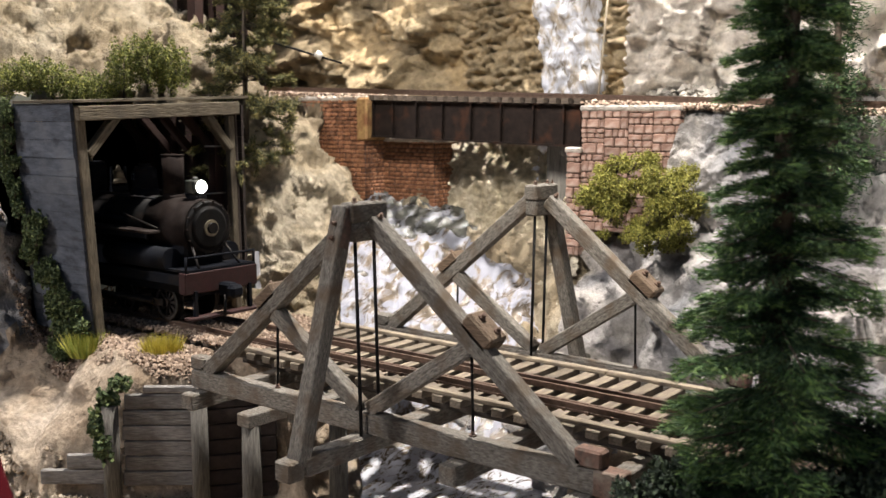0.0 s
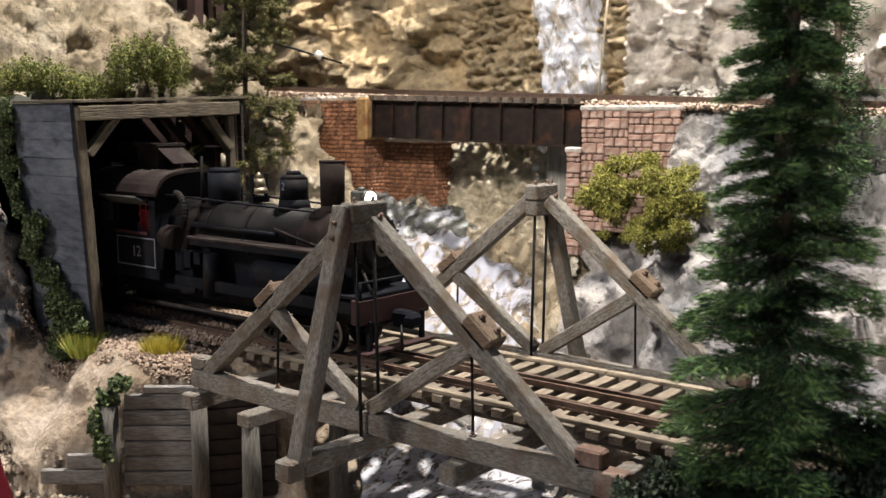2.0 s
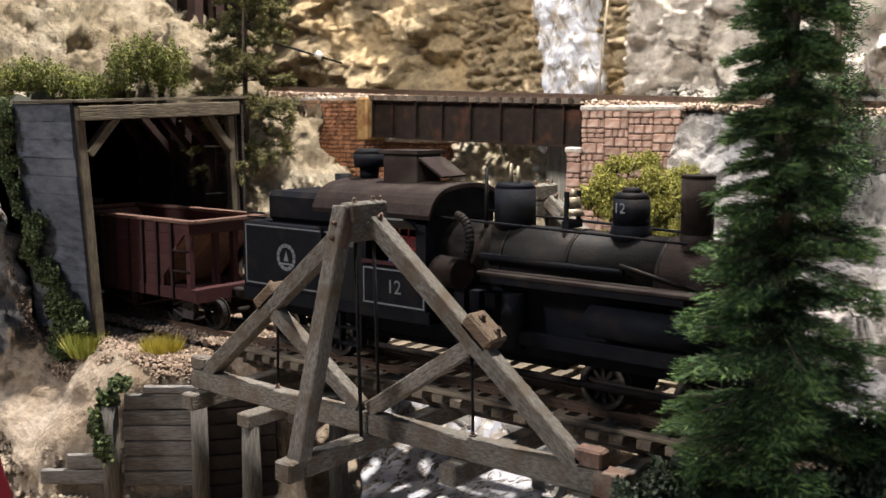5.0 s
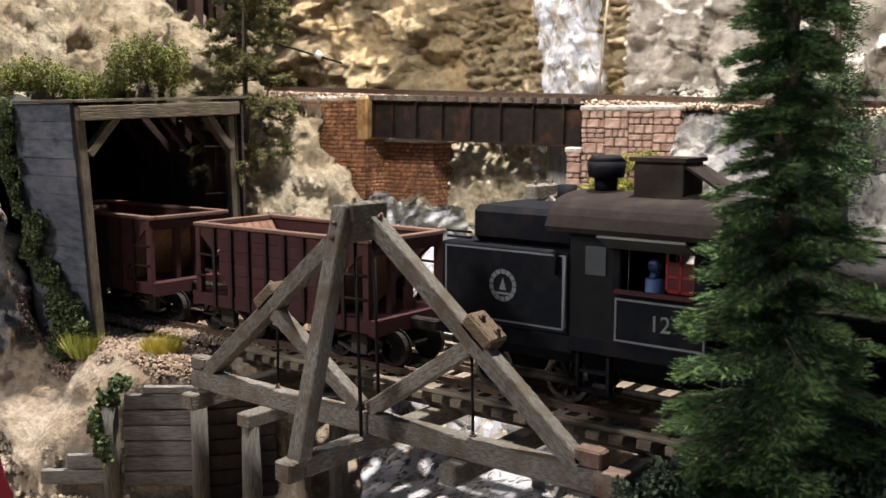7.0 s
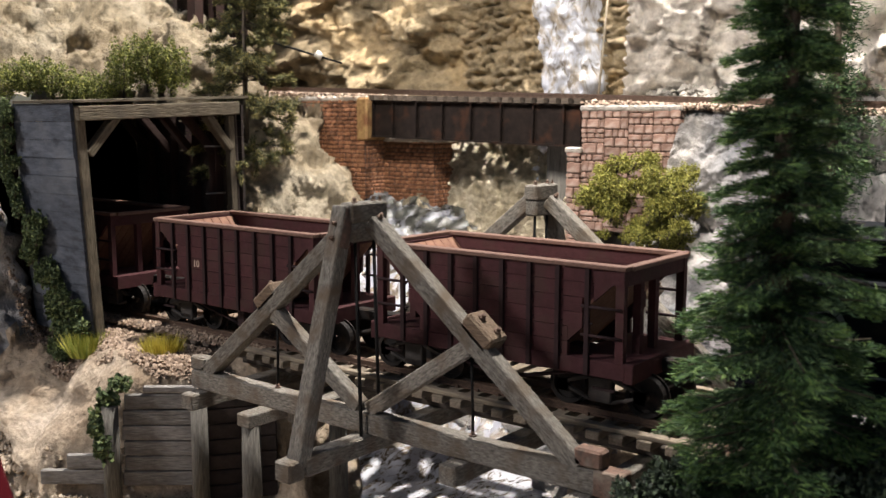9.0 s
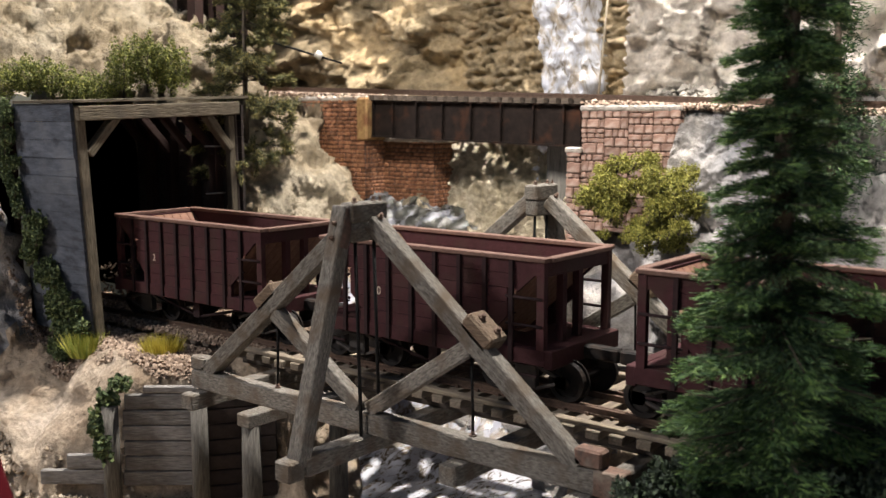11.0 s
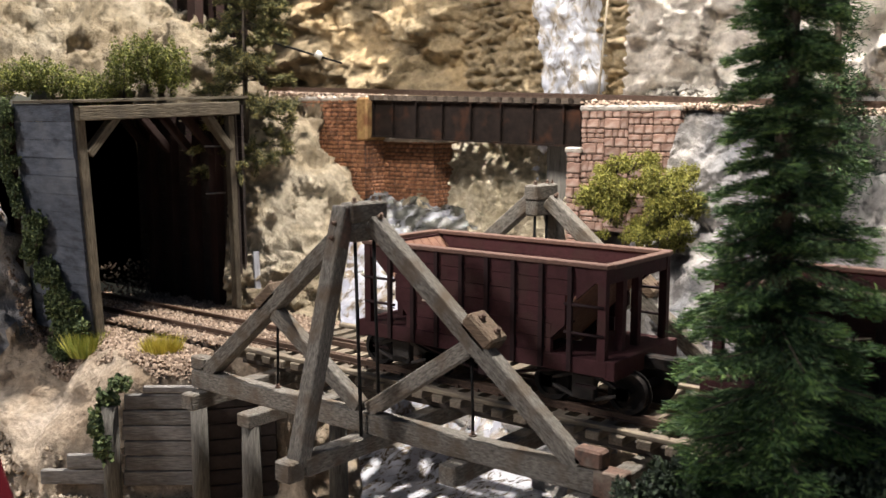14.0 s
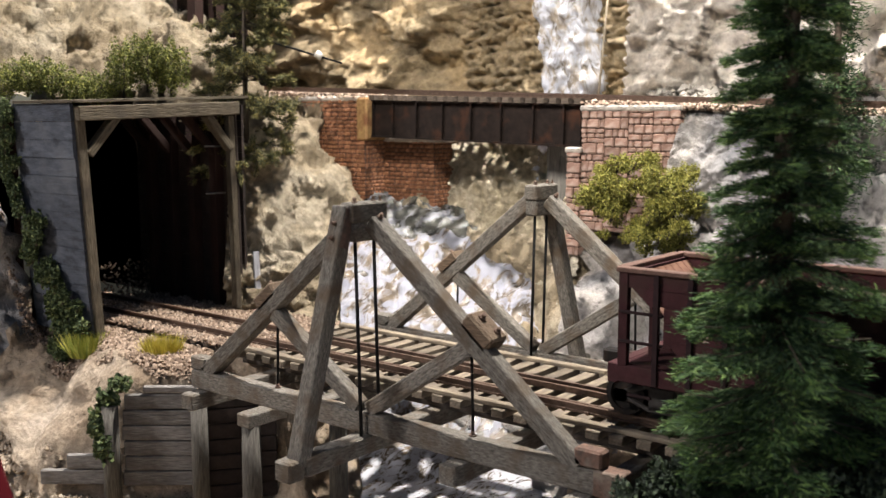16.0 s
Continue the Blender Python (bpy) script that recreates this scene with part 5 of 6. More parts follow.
outline("lining", -8.05, -4.35, 2.02, 3.9, -1.552, 0.045, loco, M_LINE)
ring = bmesh.new()
for k in range(28):
    a0, a1 = 6.2832 * k / 28, 6.2832 * (k + (0.72 if k % 2 else 1.0)) / 28
    q = [(math.cos(a) * r, math.sin(a) * r) for a, r in ((a0, 0.30), (a1, 0.30), (a1, 0.42), (a0, 0.42))]
    ring.faces.new([ring.verts.new((-6.17 + c, -1.566, 2.97 + s)) for c, s in q])
em = part("emblem", ring, M_LINE, loco, "pale round emblem ring")
bm = bmesh.new()
for q in (((-0.11, -0.12), (0.11, -0.12), (0, 0.2)), ((-0.22, -0.24), (0.22, -0.24), (0.2, -0.18), (-0.2, -0.18))):
    bm.faces.new([bm.verts.new((-6.17 + c, -1.566, 2.97 + s)) for c, s in q])
part("emblem_mark", bm, M_LINE, em)
part("grab_iron", tube(bmesh.new(), (-4.28, -1.62, 2.1), (-4.28, -1.62, 3.9), 0.035, seg=6), M_LINE, loco)
part("grab_iron", tube(bmesh.new(), (-4.55, -1.62, 3.4), (-4.55, -1.62, 4.0), 0.05, seg=6), M_BLACK, loco)
# cab
part("cab_floor", box(bmesh.new(), -4.2, -0.5, -1.55, 1.55, 1.55, 1.95, None, 0.03), M_BLACK, loco)
for sy in (-1, 1):
    y0, y1 = sorted((sy * 1.58, sy * 1.46))
    part("cab_side", box(bmesh.new(), -2.95, -0.6, y0, y1, 1.9, 3.2), M_BLACK, loco)
    part("cab_post", box(bmesh.new(), -0.95, -0.6, y0, y1, 3.2, 4.65), M_BLACK, loco)
    part("cab_post", box(bmesh.new(), -3.0, -2.82, y0, y1, 3.2, 4.65), M_BLACK, loco)
    part("cab_top", box(bmesh.new(), -4.2, -0.6, y0, y1, 4.35, 4.72), M_BLACK, loco)
    part("cab_door", box(bmesh.new(), -4.2, -2.97, y0 + 0.05, y1 + 0.0, 1.9, 4.36), M_DOOR, loco, "dark grey cab door")
    part("window_sill", box(bmesh.new(), -2.9, -0.95, sy * 1.62 - 0.06, sy * 1.62 + 0.06, 3.14, 3.24), M_OXIDE, loco)
    part("awning", box(bmesh.new(), -3.15, -0.95, -0.03, 0.03, -0.32, 0.32, pose(0, sy * 1.82, 4.36, sy * -62, 0, 0)), M_AWNING, loco, "pale grey cab window awning")
part("door_window", box(bmesh.new(), -3.75, -3.2, -1.565, -1.54, 3.5, 4.2), M_PALEGLASS, loco)
part("cab_front", box(bmesh.new(), -0.72, -0.6, -1.46, 1.46, 1.9, 4.7), M_BLACK, loco)
part("cab_rear", box(bmesh.new(), -4.2, -4.08, -1.46, 1.46, 3.9, 4.7), M_BLACK, loco)
outline("lining", -2.92, -0.65, 1.98, 3.02, -1.582, 0.045, loco, M_LINE)
lettering("12", 0.55, M_LINE, loco, (-1.75, -1.59, 2.5), label="white painted number twelve")
rf = part("red_window", box(bmesh.new(), -1.72, -0.98, -1.42, -1.38, 3.25, 3.32), M_REDPAINT, loco, "red window sash")
for a in ((-1.72, -0.98, 3.60, 3.65), (-1.72, -0.98, 3.92, 3.97), (-1.72, -1.66, 3.25, 4.32), (-1.38, -1.33, 3.25, 4.32), (-1.04, -0.98, 3.25, 4.32)):
    part("bar", box(bmesh.new(), a[0], a[1], -1.42, -1.38, a[2], a[3]), M_REDPAINT, rf)
part("pane", box(bmesh.new(), -1.66, -1.04, -1.405, -1.395, 3.32, 3.92), M_REDGLASS, rf, "dull red lower pane")
bm = bmesh.new()
nseg = 24
top = []
for k in range(nseg + 1):
    a = -1 + 2 * k / nseg
    top.append((a * 1.76, 5.42 - 0.30 * a * a - 0.50 * abs(a) ** 7))
vo = [[bm.verts.new((x, y, z)) for y, z in top] for x in (-4.8, -0.35)]
vi = [[bm.verts.new((x, y * 0.97, z - 0.12)) for y, z in top] for x in (-4.8, -0.35)]
for k in range(nseg):
    bm.faces.new((vo[0][k], vo[1][k], vo[1][k + 1], vo[0][k + 1]))
    bm.faces.new((vi[0][k], vi[0][k + 1], vi[1][k + 1], vi[1][k]))
    for e in (0, 1):
        bm.faces.new((vo[e][k], vo[e][k + 1], vi[e][k + 1], vi[e][k]))
for k in (0, nseg):
    bm.faces.new((vo[0][k], vo[1][k], vi[1][k], vi[0][k]))
part("cab_roof", bm, M_ROOF, loco, "dusty brown-black curved cab roof")
for e, x in (("front", -0.62), ("rear", -4.1)):
    bm = bmesh.new()
    vs = [bm.verts.new((x, y * 0.9, z - 0.1)) for y, z in top] + [bm.verts.new((x, 1.58, 4.5)), bm.verts.new((x, -1.58, 4.5))]
    bm.faces.new(vs)
    g = bmesh.ops.extrude_face_region(bm, geom=bm.faces[:])
    for v in g["geom"]:
        if isinstance(v, bmesh.types.BMVert):
            v.co.x += 0.08
    part("gable", bm, M_BLACK, loco)
ht_ = part("roof_hatch", box(bmesh.new(), -3.05, -1.75, -0.55, 0.55, 5.3, 6.2, None, 0.03), M_ROOF, loco, "brown roof hatch box")
part("hatch_lid", box(bmesh.new(), -3.15, -1.68, -0.62, 0.62, 6.2, 6.3), M_ROOF, ht_)
part("hatch_flap", beam(bmesh.new(), (-1.72, 0, 6.1), (-0.85, 0, 5.58), 1.1, 0.06, up=(0, 0, 1), bevel=0), M_ROOF, ht_)
bm = bmesh.new()
tube(bm, (-4.1, 0.0, 5.4), (-4.1, 0.0, 5.75), 0.28, 0.3, 14)
tube(bm, (-4.1, 0.0, 5.75), (-4.1, 0.0, 6.15), 0.45, 0.5, 16)
tube(bm, (-4.1, 0.0, 6.15), (-4.1, 0.0, 6.3), 0.5, 0.36, 16)
part("roof_vent", bm, M_BLACK, loco)
# boiler
bz = 3.35
part("boiler", tube(bmesh.new(), (-0.7, 0, bz), (6.0, 0, bz), 1.06, 1.0, 28), M_BOILER, loco)
part("smokebox", tube(bmesh.new(), (6.0, 0, bz - 0.02), (8.35, 0, bz - 0.02), 1.04, seg=28), M_SMOKEBOX, loco, "rusty smoke-blackened smokebox")
bm = bmesh.new()
tube(bm, (8.35, 0, bz), (8.48, 0, bz), 0.98, 0.9, 28)
tube(bm, (8.48, 0, bz), (8.56, 0, bz), 0.78, 0.66, 24)
tube(bm, (8.5, 0, bz), (8.72, 0, bz), 0.2, 0.2, 14)
part("smokebox_door", bm, M_BOILER, loco)
bm = bmesh.new()
for k in range(14):
    a = 6.2832 * k / 14
    tube(bm, (8.34, math.cos(a) * 0.94, bz + math.sin(a) * 0.94), (8.5, math.cos(a) * 0.94, bz + math.sin(a) * 0.94), 0.04, seg=6)
tagged(part("door_bolt", bm, M_SMOKEBOX, loco), kind="stuff")
part("front_ring", tube(bmesh.new(), (8.55, 0, bz), (8.62, 0, bz), 0.3, 0.3, 18), M_BRASS_DULL, loco, "tarnished ring on the smokebox door")
for x in (1.4, 3.4, 5.9):
    part("boiler_band", tube(bmesh.new(), (x, 0, bz), (x + 0.1, 0, bz), 1.075 - 0.008 * x, seg=28), M_BOILER, loco)
bm = bmesh.new()
tube(bm, (1.25, 0, 4.2), (1.25, 0, 5.35), 0.56, 0.56, 24)
tube(bm, (1.25, 0, 5.35), (1.25, 0, 5.5), 0.56, 0.48, 24)
part("steam_dome", bm, M_BLACK, loco)
for x, y, h in ((1.0, 0.15, 6.0), (1.4, -0.1, 5.95), (0.62, -0.45, 5.9)):
    part("safety_valve", tube(bmesh.new(), (x, y, 5.4 if x > 0.7 else 4.2), (x, y, h), 0.07, 0.05, 8), M_BRASS_DULL if x > 0.7 else M_BOILER, loco)
bm = bmesh.new()
tube(bm, (4.75, 0, 4.2), (4.75, 0, 4.6), 0.56, 0.48, 24)
tube(bm, (4.75, 0, 4.6), (4.75, 0, 5.25), 0.46, 0.46, 24)
tube(bm, (4.75, 0, 5.25), (4.75, 0, 5.4), 0.46, 0.34, 24)
tube(bm, (4.75, 0, 5.4), (4.75, 0, 5.52), 0.26, 0.2, 16)
sd = part("sand_dome", bm, M_BLACK, loco)
lettering("12", 0.36, M_LINE, sd, (4.66, -0.47, 5.02), (90, 0, -8), "white painted number twelve")
bm = bmesh.new()
tube(bm, (6.5, 0, 4.2), (6.5, 0, 4.5), 0.46, 0.36, 22)
tube(bm, (6.5, 0, 4.5), (6.5, 0, 5.84), 0.38, 0.40, 22)
tube(bm, (6.5, 0, 5.84), (6.5, 0, 5.9), 0.41, 0.41, 22)
part("smokestack", bm, M_SMOKEBOX, loco)
bell = part("bell_frame", box(bmesh.new(), 2.95, 3.15, -0.36, 0.36, 4.4, 4.6), M_BLACK, loco)
for y in (-0.3, 0.3):
    part("yoke", box(bmesh.new(), 3.0, 3.1, y - 0.04, y + 0.04, 4.5, 5.35), M_BLACK, bell)
bm = bmesh.new()
tube(bm, (3.05, 0, 4.72), (3.05, 0, 4.9), 0.33, 0.25, 16)
tube(bm, (3.05, 0, 4.9), (3.05, 0, 5.2), 0.25, 0.18, 16)
tube(bm, (3.05, 0, 5.2), (3.05, 0, 5.4), 0.13, 0.05, 12)
part("bell", bm, M_BRASS_DULL, loco, "worn brass bell")
hl = part("headlight", tube(bmesh.new(), (7.5, 0, 4.78), (8.1, 0, 4.78), 0.24, seg=20), M_HOUSING, loco, "silver headlight housing")
part("lens", tube(bmesh.new(), (8.11, 0, 4.78), (8.17, 0, 4.78), 0.23, 0.20, 20), M_LAMP, hl, "glowing white headlight lens")
part("bracket", box(bmesh.new(), 7.5, 8.1, -0.22, 0.22, 4.3, 4.5), M_BLACK, hl)
part("cap_vent", tube(bmesh.new(), (7.75, 0, 5.0), (7.75, 0, 5.12), 0.14, 0.09, 12), M_HOUSING, hl)
part("lamp_box", box(bmesh.new(), 7.48, 7.98, -0.26, 0.26, 4.52, 5.02, None, 0.05), M_HOUSING, hl, "grey boxy lamp casing")
for sy in (-1, 1):
    part("handrail", tube(bmesh.new(), (-0.6, sy * 1.18, 4.55), (6.7, sy * 0.95, 4.35), 0.035, seg=6), M_BLACK, loco)
    rb = part("running_board", box(bmesh.new(), 1.1, 7.1, sy * 1.25 - 0.33, sy * 1.25 + 0.33, 3.16, 3.26, None, 0.02), M_ROOF, loco, "brown running board")
    part("valance", box(bmesh.new(), 1.2, 6.9, sy * 1.5 - 0.03, sy * 1.5 + 0.03, 2.98, 3.18), M_BLACK, rb)
    part("air_tank", tube(bmesh.new(), (4.4, sy * 1.3, 2.32), (8.0, sy * 1.3, 2.32), 0.40, seg=18), M_BLACK, loco)
    part("pipe", tube(bmesh.new(), (1.0, sy * 1.22, 3.62), (5.2, sy * 1.2, 3.55), 0.09, seg=8), M_BLACK, loco)
    part("pipe", tube(bmesh.new(), (5.1, sy * 1.2, 3.75), (7.0, sy * 1.12, 3.32), 0.04, seg=6), M_WHEEL, loco)
    part("side_sill", box(bmesh.new(), 0.2, 8.9, sy * 1.35 - 0.1, sy * 1.35 + 0.1, 1.45, 1.82, None, 0.02), M_BLACK, loco)
    part("cylinder", tube(bmesh.new(), (2.1, sy * 1.3, 1.3), (2.1, sy * 1.3, 2.75), 0.34, 0.30, 14), M_BLACK, loco)
    part("air_pump", tube(bmesh.new(), (-0.35, sy * 1.25, 3.1), (0.55, sy * 1.45, 3.1), 0.42, 0.42, 16), M_SMOKEBOX, loco)
    part("pipe_rack", box(bmesh.new(), -0.2, 1.4, sy * 1.45 - 0.05, sy * 1.45 + 0.05, 1.35, 1.5), M_BLACK, loco)
    for k in range(3):
        bmq = bmesh.new()
        box(bmq, 0.3 + k * 0.5, 0.62 + k * 0.5, sy * 1.25 - 0.2, sy * 1.25 + 0.2, 2.0 + 0.15 * k, 2.7)
        part("valve_box", bmq, M_BLACK, loco)
for k in range(14):
    a0, a1 = k / 14 * 2.6, (k + 1.3) / 14 * 2.6
    f = lambda a: (0.25 + 0.45 * math.sin(a), -1.3, 3.9 + 0.75 * math.cos(a * 0.9))
    part("steam_pipe", tube(bmesh.new(), f(a0), f(a1), 0.12, seg=10), M_BOILER, loco)
part("ash_pan", box(bmesh.new(), -0.6, 8.2, -0.85, 0.85, 1.5, 2.9, None, 0.1), M_BLACK, loco)
# pilot
pb = part("pilot_beam", box(bmesh.new(), 8.75, 9.12, -1.6, 1.6, 1.2, 1.95, None, 0.03), M_OXIDE_DARK, loco, "worn oxide red pilot beam")
part("front_deck", box(bmesh.new(), 7.9, 9.1, -1.5, 1.5, 1.95, 2.03), M_BLACK, loco)
part("footboard", box(bmesh.new(), 9.0, 9.4, -1.6, 1.6, 0.32, 0.42, None, 0.02), M_OXIDE_DARK, loco, "red pilot step board")
for y in (-1.2, 1.2):
    part("hanger", box(bmesh.new(), 9.05, 9.2, y - 0.06, y + 0.06, 0.35, 1.3), M_BLACK, loco)
    part("rail_post", tube(bmesh.new(), (9.05, y * 1.25, 1.9), (9.05, y * 1.25, 2.5), 0.05, seg=6), M_BLACK, loco)
    part("brace_rod", tube(bmesh.new(), (9.0, y * 0.75, 2.0), (8.4, y * 0.6, 2.75), 0.045, seg=6), M_WHEEL, loco)
part("front_rail", tube(bmesh.new(), (9.05, -1.5, 2.45), (9.05, 1.5, 2.45), 0.045, seg=6), M_BLACK, loco)
cp = part("coupler", box(bmesh.new(), 9.1, 9.75, -0.22, 0.22, 1.0, 1.5, None, 0.08), M_BLACK, loco)
part("knuckle", box(bmesh.new(), 9.6, 10.0, -0.3, 0.26, 1.0, 1.46, None, 0.12), M_BLACK, cp)
part("air_hose", tube(bmesh.new(), (9.55, -0.25, 1.1), (9.75, -0.45, 0.4), 0.05, seg=6), M_WHEEL, cp)
part("step", box(bmesh.new(), -4.0, -3.1, -1.5, -1.3, 0.55, 0.65), M_BLACK, loco)
for x in (-4.0, -3.15):
    part("step_side", box(bmesh.new(), x, x + 0.08, -1.52, -1.3, 0.55, 1.5), M_BLACK, loco)
part("step", box(bmesh.new(), -4.0, -3.1, -1.5, -1.3, 1.05, 1.12), M_BLACK, loco)
for x in (-6.9, -4.6, 4.55, 7.1):
    wheelset(loco, x, 0.64, 10, M_WHEEL)
for x0 in (-7.4, 4.1):
    for sy in (-1, 1):
        part("side_frame", box(bmesh.new(), x0 + 0.3, x0 + 3.0, sy * 1.05 - 0.05, sy * 1.05 + 0.05, 0.52, 0.78, None, 0.02), M_WHEEL, loco)
part("drive_shaft", tube(bmesh.new(), (-6.5, -1.15, 0.65), (6.6, -1.15, 0.65), 0.09, seg=8), M_WHEEL, loco)
part("gear_case", box(bmesh.new(), -3.3, 3.4, -0.7, 0.7, 0.75, 1.6, None, 0.1), M_BLACK, loco)
driver = thing("toy_figure", -22.25, -0.9, 2.0, "tiny painted blue toy figure in the cab", "toy figure")
bm = bmesh.new()
tube(bm, (0, 0, 0), (0, 0, 1.5), 0.28, 0.22, 10)
tube(bm, (0, 0, 1.5), (0, 0, 1.65), 0.12, 0.12, 8)
bmesh.ops.create_uvsphere(bm, u_segments=10, v_segments=8, radius=0.17, matrix=Matrix.Translation((0, 0, 1.8)))
part("body", bm, M_BLUE, driver)


def hopper(x, number):
    """A wooden-sided ore hopper with open end platforms; x is its centre at the start."""
    ob = thing("hopper_car", x, 0, 0, "oxide red wooden ore hopper car with numbered sides" if number else "oxide red wooden ore hopper car with open platforms", "railway wagon", "ore train")
    for sy in (-1, 1):
        y = sy * 1.62
        # side: full panel with a window beside each end post
        for k in range(6):
            z0, z1 = 1.45 + k * 0.375, 1.45 + (k + 1) * 0.375 - 0.014
            cut = 2.35 if k < 2 else (2.75 if k < 4 else (3.05 if k == 4 else 3.85))
            part("side_board", box(bmesh.new(), -cut, cut, y - 0.06, y + 0.06, z0, z1), M_OXIDE, ob)
        part("side_sill", box(bmesh.new(), -3.95, 3.95, y - 0.09, y + 0.09, 1.05, 1.46, None, 0.02), M_OXIDE, ob)
        rim = part("rim", box(bmesh.new(), -3.95, 3.95, y - 0.14, y + 0.14, 3.68, 3.8, None, 0.02), M_RIM, ob, "worn orange-brown top rim")
        for k in range(8):
            rx = -2.92 + k * 0.834
            part("rib", box(bmesh.new(), rx - 0.06, rx + 0.06, y + sy * 0.10 - 0.05, y + sy * 0.10 + 0.05, 1.08, 3.68), M_RIB, ob)
            rivets = bmesh.new()
            for q in range(12):
                box(rivets, rx + (0.09 if q % 2 else -0.09) - 0.022, rx + (0.09 if q % 2 else -0.09) + 0.022, y + sy * 0.06 - 0.025, y + sy * 0.06 + 0.025, 1.56 + (q // 2) * 0.375, 1.60 + (q // 2) * 0.375)
            tagged(part("rivet", rivets, M_RIB, ob), kind="stuff")
        for sx in (-1, 1):
            part("corner_post", box(bmesh.new(), sx * 3.78 - 0.11, sx * 3.78 + 0.11, y - 0.09, y + 0.09, 1.45, 3.68), M_OXIDE, ob)
            part("rung", tube(bmesh.new(), (sx * 2.75, y + sy * 0.1, 2.05), (sx * 3.85, y + sy * 0.1, 2.05), 0.04, seg=6), M_RIB, ob)
            part("rung", tube(bmesh.new(), (sx * 2.75, y + sy * 0.1, 2.75), (sx * 3.85, y + sy * 0.1, 2.75), 0.04, seg=6), M_RIB, ob)
            for g0, g1, gz in ((2.72, 3.12, 1.0), (3.05, 3.68, 2.0)):
                gb = bmesh.new()
                pts = [(g0, 3.42), (g1, 3.42), (g0, 2.86)] if gz == 2.0 else [(2.33, 2.2), (2.75, 2.2), (2.33, 1.82)]
                lo = [gb.verts.new((sx * px, y - 0.05, pz)) for px, pz in pts]
                hi = [gb.verts.new((sx * px, y + 0.05, pz)) for px, pz in pts]
                gb.faces.new(lo)
                gb.faces.new(hi[::-1])
                for q in range(3):
                    gb.faces.new((lo[q], lo[(q + 1) % 3], hi[(q + 1) % 3], hi[q]))
                bmesh.ops.recalc_face_normals(gb, faces=gb.faces[:])
                part("gusset", gb, M_OXIDE, ob)
            part("stirrup", box(bmesh.new(), sx * 3.35 - 0.3, sx * 3.35 + 0.3, y - 0.03, y + 0.03, 0.72, 0.78), M_RIB, ob)
        part("queen_post", box(bmesh.new(), -0.16, 0.16, sy * 1.2 - 0.08, sy * 1.2 + 0.08, 0.42, 1.1), M_RIB, ob)
        part("truss_rod", tube(bmesh.new(), (-3.2, sy * 1.2, 1.15), (-0.1, sy * 1.2, 0.45), 0.05, seg=6), M_RIB, ob)
        part("truss_rod", tube(bmesh.new(), (3.2, sy * 1.2, 1.15), (0.1, sy * 1.2, 0.45), 0.05, seg=6), M_RIB, ob)
    for sx in (-1, 1):
        part("end_rim", box(bmesh.new(), sx * 3.9 - 0.13, sx * 3.9 + 0.13, -1.48, 1.48, 3.68, 3.8, None, 0.02), M_RIM, ob)
        part("end_beam", box(bmesh.new(), sx * 3.78 - 0.09, sx * 3.78 + 0.09, -1.52, 1.52, 3.3, 3.68), M_OXIDE, ob)
        part("end_sill", box(bmesh.new(), sx * 4.02 - 0.14, sx * 4.02 + 0.14, -1.7, 1.7, 1.0, 1.48, None, 0.02), M_OXIDE, ob)
        part("platform", box(bmesh.new(), min(sx * 2.3, sx * 3.9), max(sx * 2.3, sx * 3.9), -1.5, 1.5, 1.36, 1.46), M_OXIDE, ob)
        part("end_post", box(bmesh.new(), sx * 3.6 - 0.1, sx * 3.6 + 0.1, -0.5, -0.3, 1.46, 3.3), M_OXIDE, ob)
        part("end_post", box(bmesh.new(), sx * 3.6 - 0.1, sx * 3.6 + 0.1, 0.3, 0.5, 1.46, 3.3), M_OXIDE, ob)
        # the sloping end sheet, of boards
        for k in range(9):
            y0 = -1.56 + k * 0.347
            bm = beam(bmesh.new(), (sx * 3.72, y0 + 0.17, 3.6), (sx * 1.3, y0 + 0.17, 1.25), 0.335, 0.07, up=(0, 0, 1), bevel=0.01)
            part("slope_board", bm, M_SLOPE, ob)
        cpl = part("coupler", box(bmesh.new(), min(sx * 4.1, sx * 5.15), max(sx * 4.1, sx * 5.15), -0.17, 0.17, 1.02, 1.38, None, 0.05), M_WHEEL, ob)
        for wx in (sx * 3.0 - 1.08, sx * 3.0 + 1.08):
            wheelset(ob, wx, 0.52, 0, M_WHEEL)
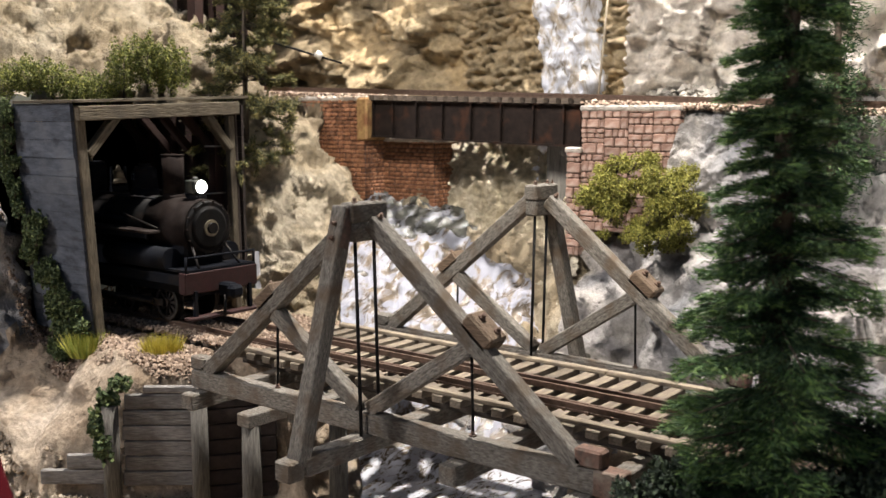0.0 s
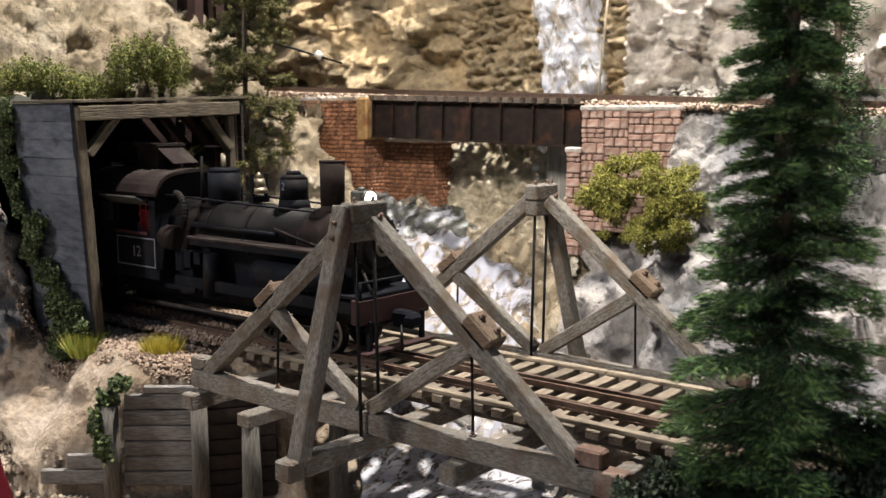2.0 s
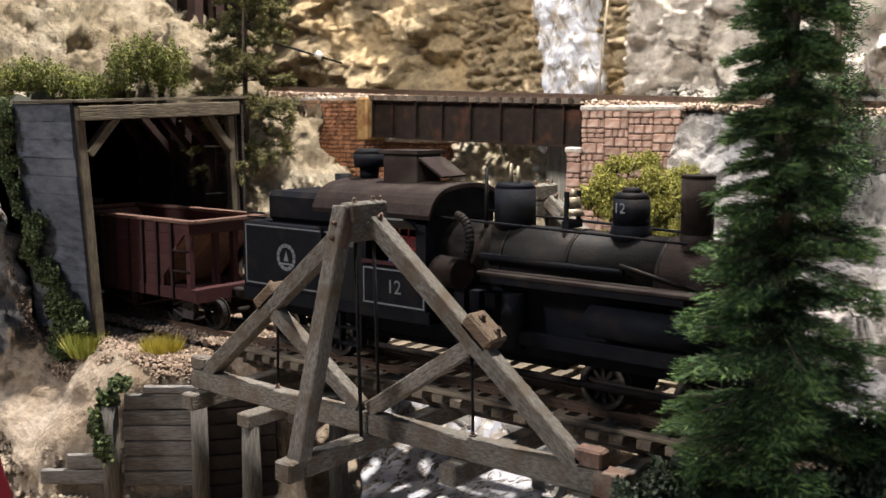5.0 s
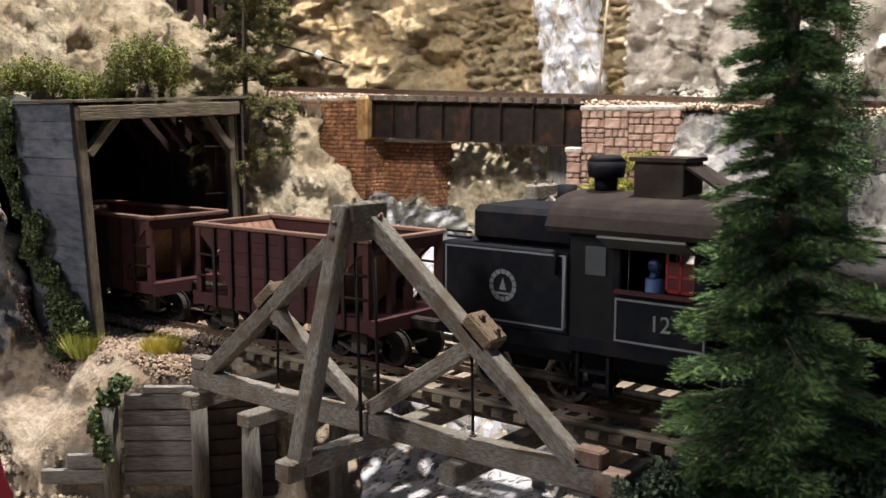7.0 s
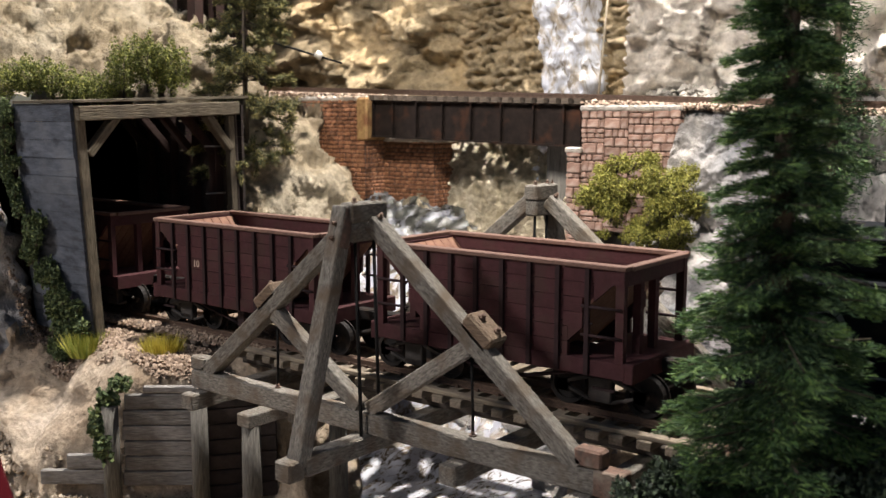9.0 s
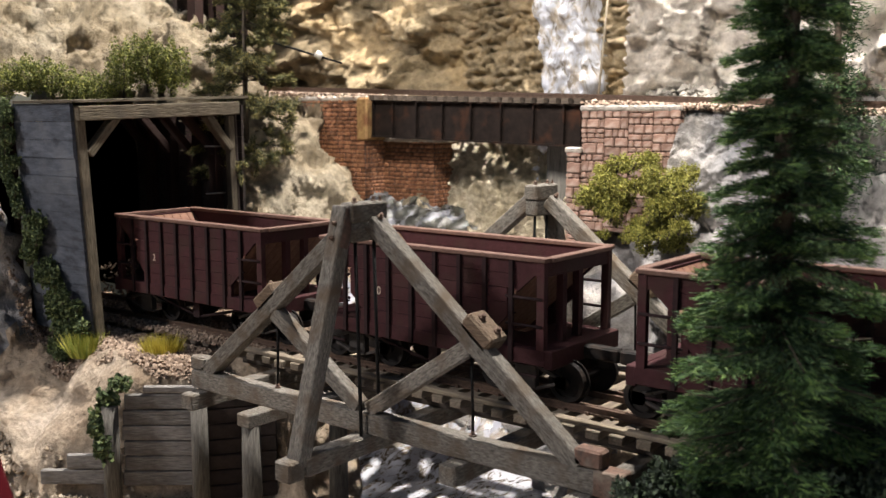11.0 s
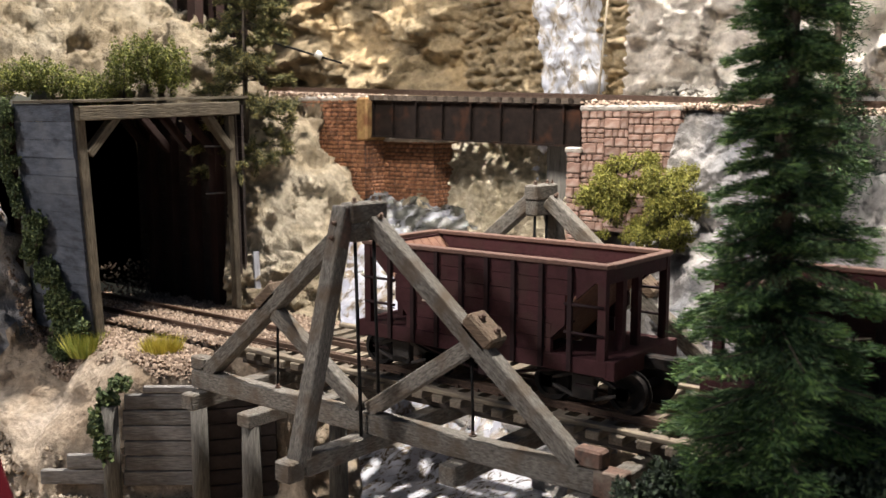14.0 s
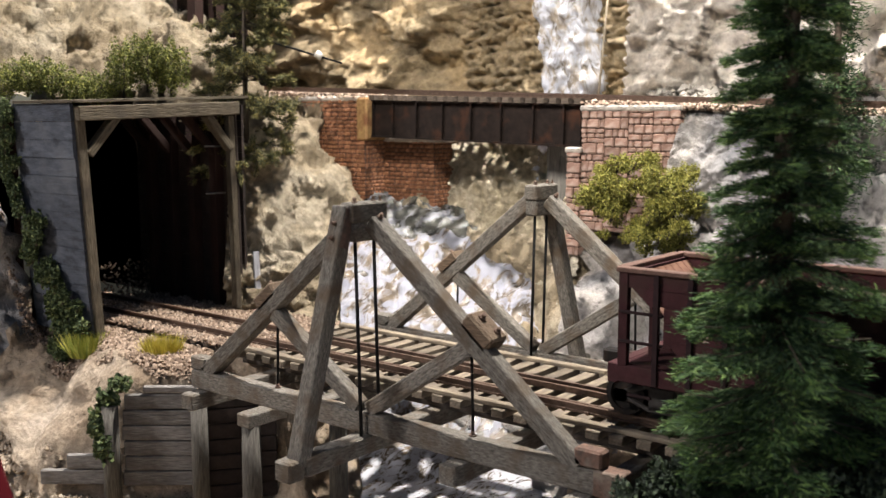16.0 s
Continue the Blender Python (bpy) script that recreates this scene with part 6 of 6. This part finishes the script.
        for sy in (-1, 1):
            y = sy * 1.08
            tf = part("truck_frame", beam(bmesh.new(), (sx * 3.0 - 1.15, y, 0.6), (sx * 3.0, y, 0.98), 0.12, 0.10, bevel=0.01), M_TRUCK, ob)
            part("arch_bar", beam(bmesh.new(), (sx * 3.0 + 1.15, y, 0.6), (sx * 3.0, y, 0.98), 0.12, 0.10, bevel=0.01), M_TRUCK, tf)
            part("arch_bar", beam(bmesh.new(), (sx * 3.0 - 1.1, y, 0.55), (sx * 3.0 - 0.3, y, 0.28), 0.12, 0.08, bevel=0.01), M_TRUCK, tf)
            part("arch_bar", beam(bmesh.new(), (sx * 3.0 + 1.1, y, 0.55), (sx * 3.0 + 0.3, y, 0.28), 0.12, 0.08, bevel=0.01), M_TRUCK, tf)
            part("spring_box", box(bmesh.new(), sx * 3.0 - 0.32, sx * 3.0 + 0.32, y - 0.12, y + 0.12, 0.26, 0.9, None, 0.03), M_TRUCK, tf)
            for k in (-1.08, 1.08):
                part("journal_box", box(bmesh.new(), sx * 3.0 + k - 0.16, sx * 3.0 + k + 0.16, y - 0.1, y + 0.16 * sy + 0.06, 0.40, 0.72, None, 0.03), M_TRUCK, tf)
    part("centre_sill", box(bmesh.new(), -3.9, 3.9, -0.3, 0.3, 0.95, 1.35), M_RIB, ob)
    part("floor", box(bmesh.new(), -1.5, 1.5, -1.5, 1.5, 1.15, 1.25), M_SLOPE, ob)
    if number:
        for sy in (-1, 1):
            lettering(number, 0.33, M_NUMBER, ob, (-1.72 * -sy, sy * 1.69, 2.38), (90, 0, 0 if sy < 0 else 180), "cream painted car number")
    return ob


CARS = [(hopper(-34.62, ""), -34.62), (hopper(-44.95, "10"), -44.95), (hopper(-55.4, "2"), -55.4)]


def motions():
    for ob, x in [(loco, -20.0)] + CARS:
        walk(ob, [(t, pose((x + SPEED * t) * U, 0, 0)) for t in (0.0, 4.0, 8.0, 12.0, 16.0)])
    walk(driver, [(t, pose((-22.25 + SPEED * t) * U, -0.9 * U, 1.96 * U)) for t in (0.0, 4.0, 8.0, 12.0, 16.0)])
    for ob, x, r in WHEELS:
        turn = math.degrees(SPEED * 0.16 / r)
        walk(ob, [(k * 0.16, pose(x * U, 0, r * U) @ pose(0, 0, 0, 0, turn * k, 0)) for k in range(101)])


motions()
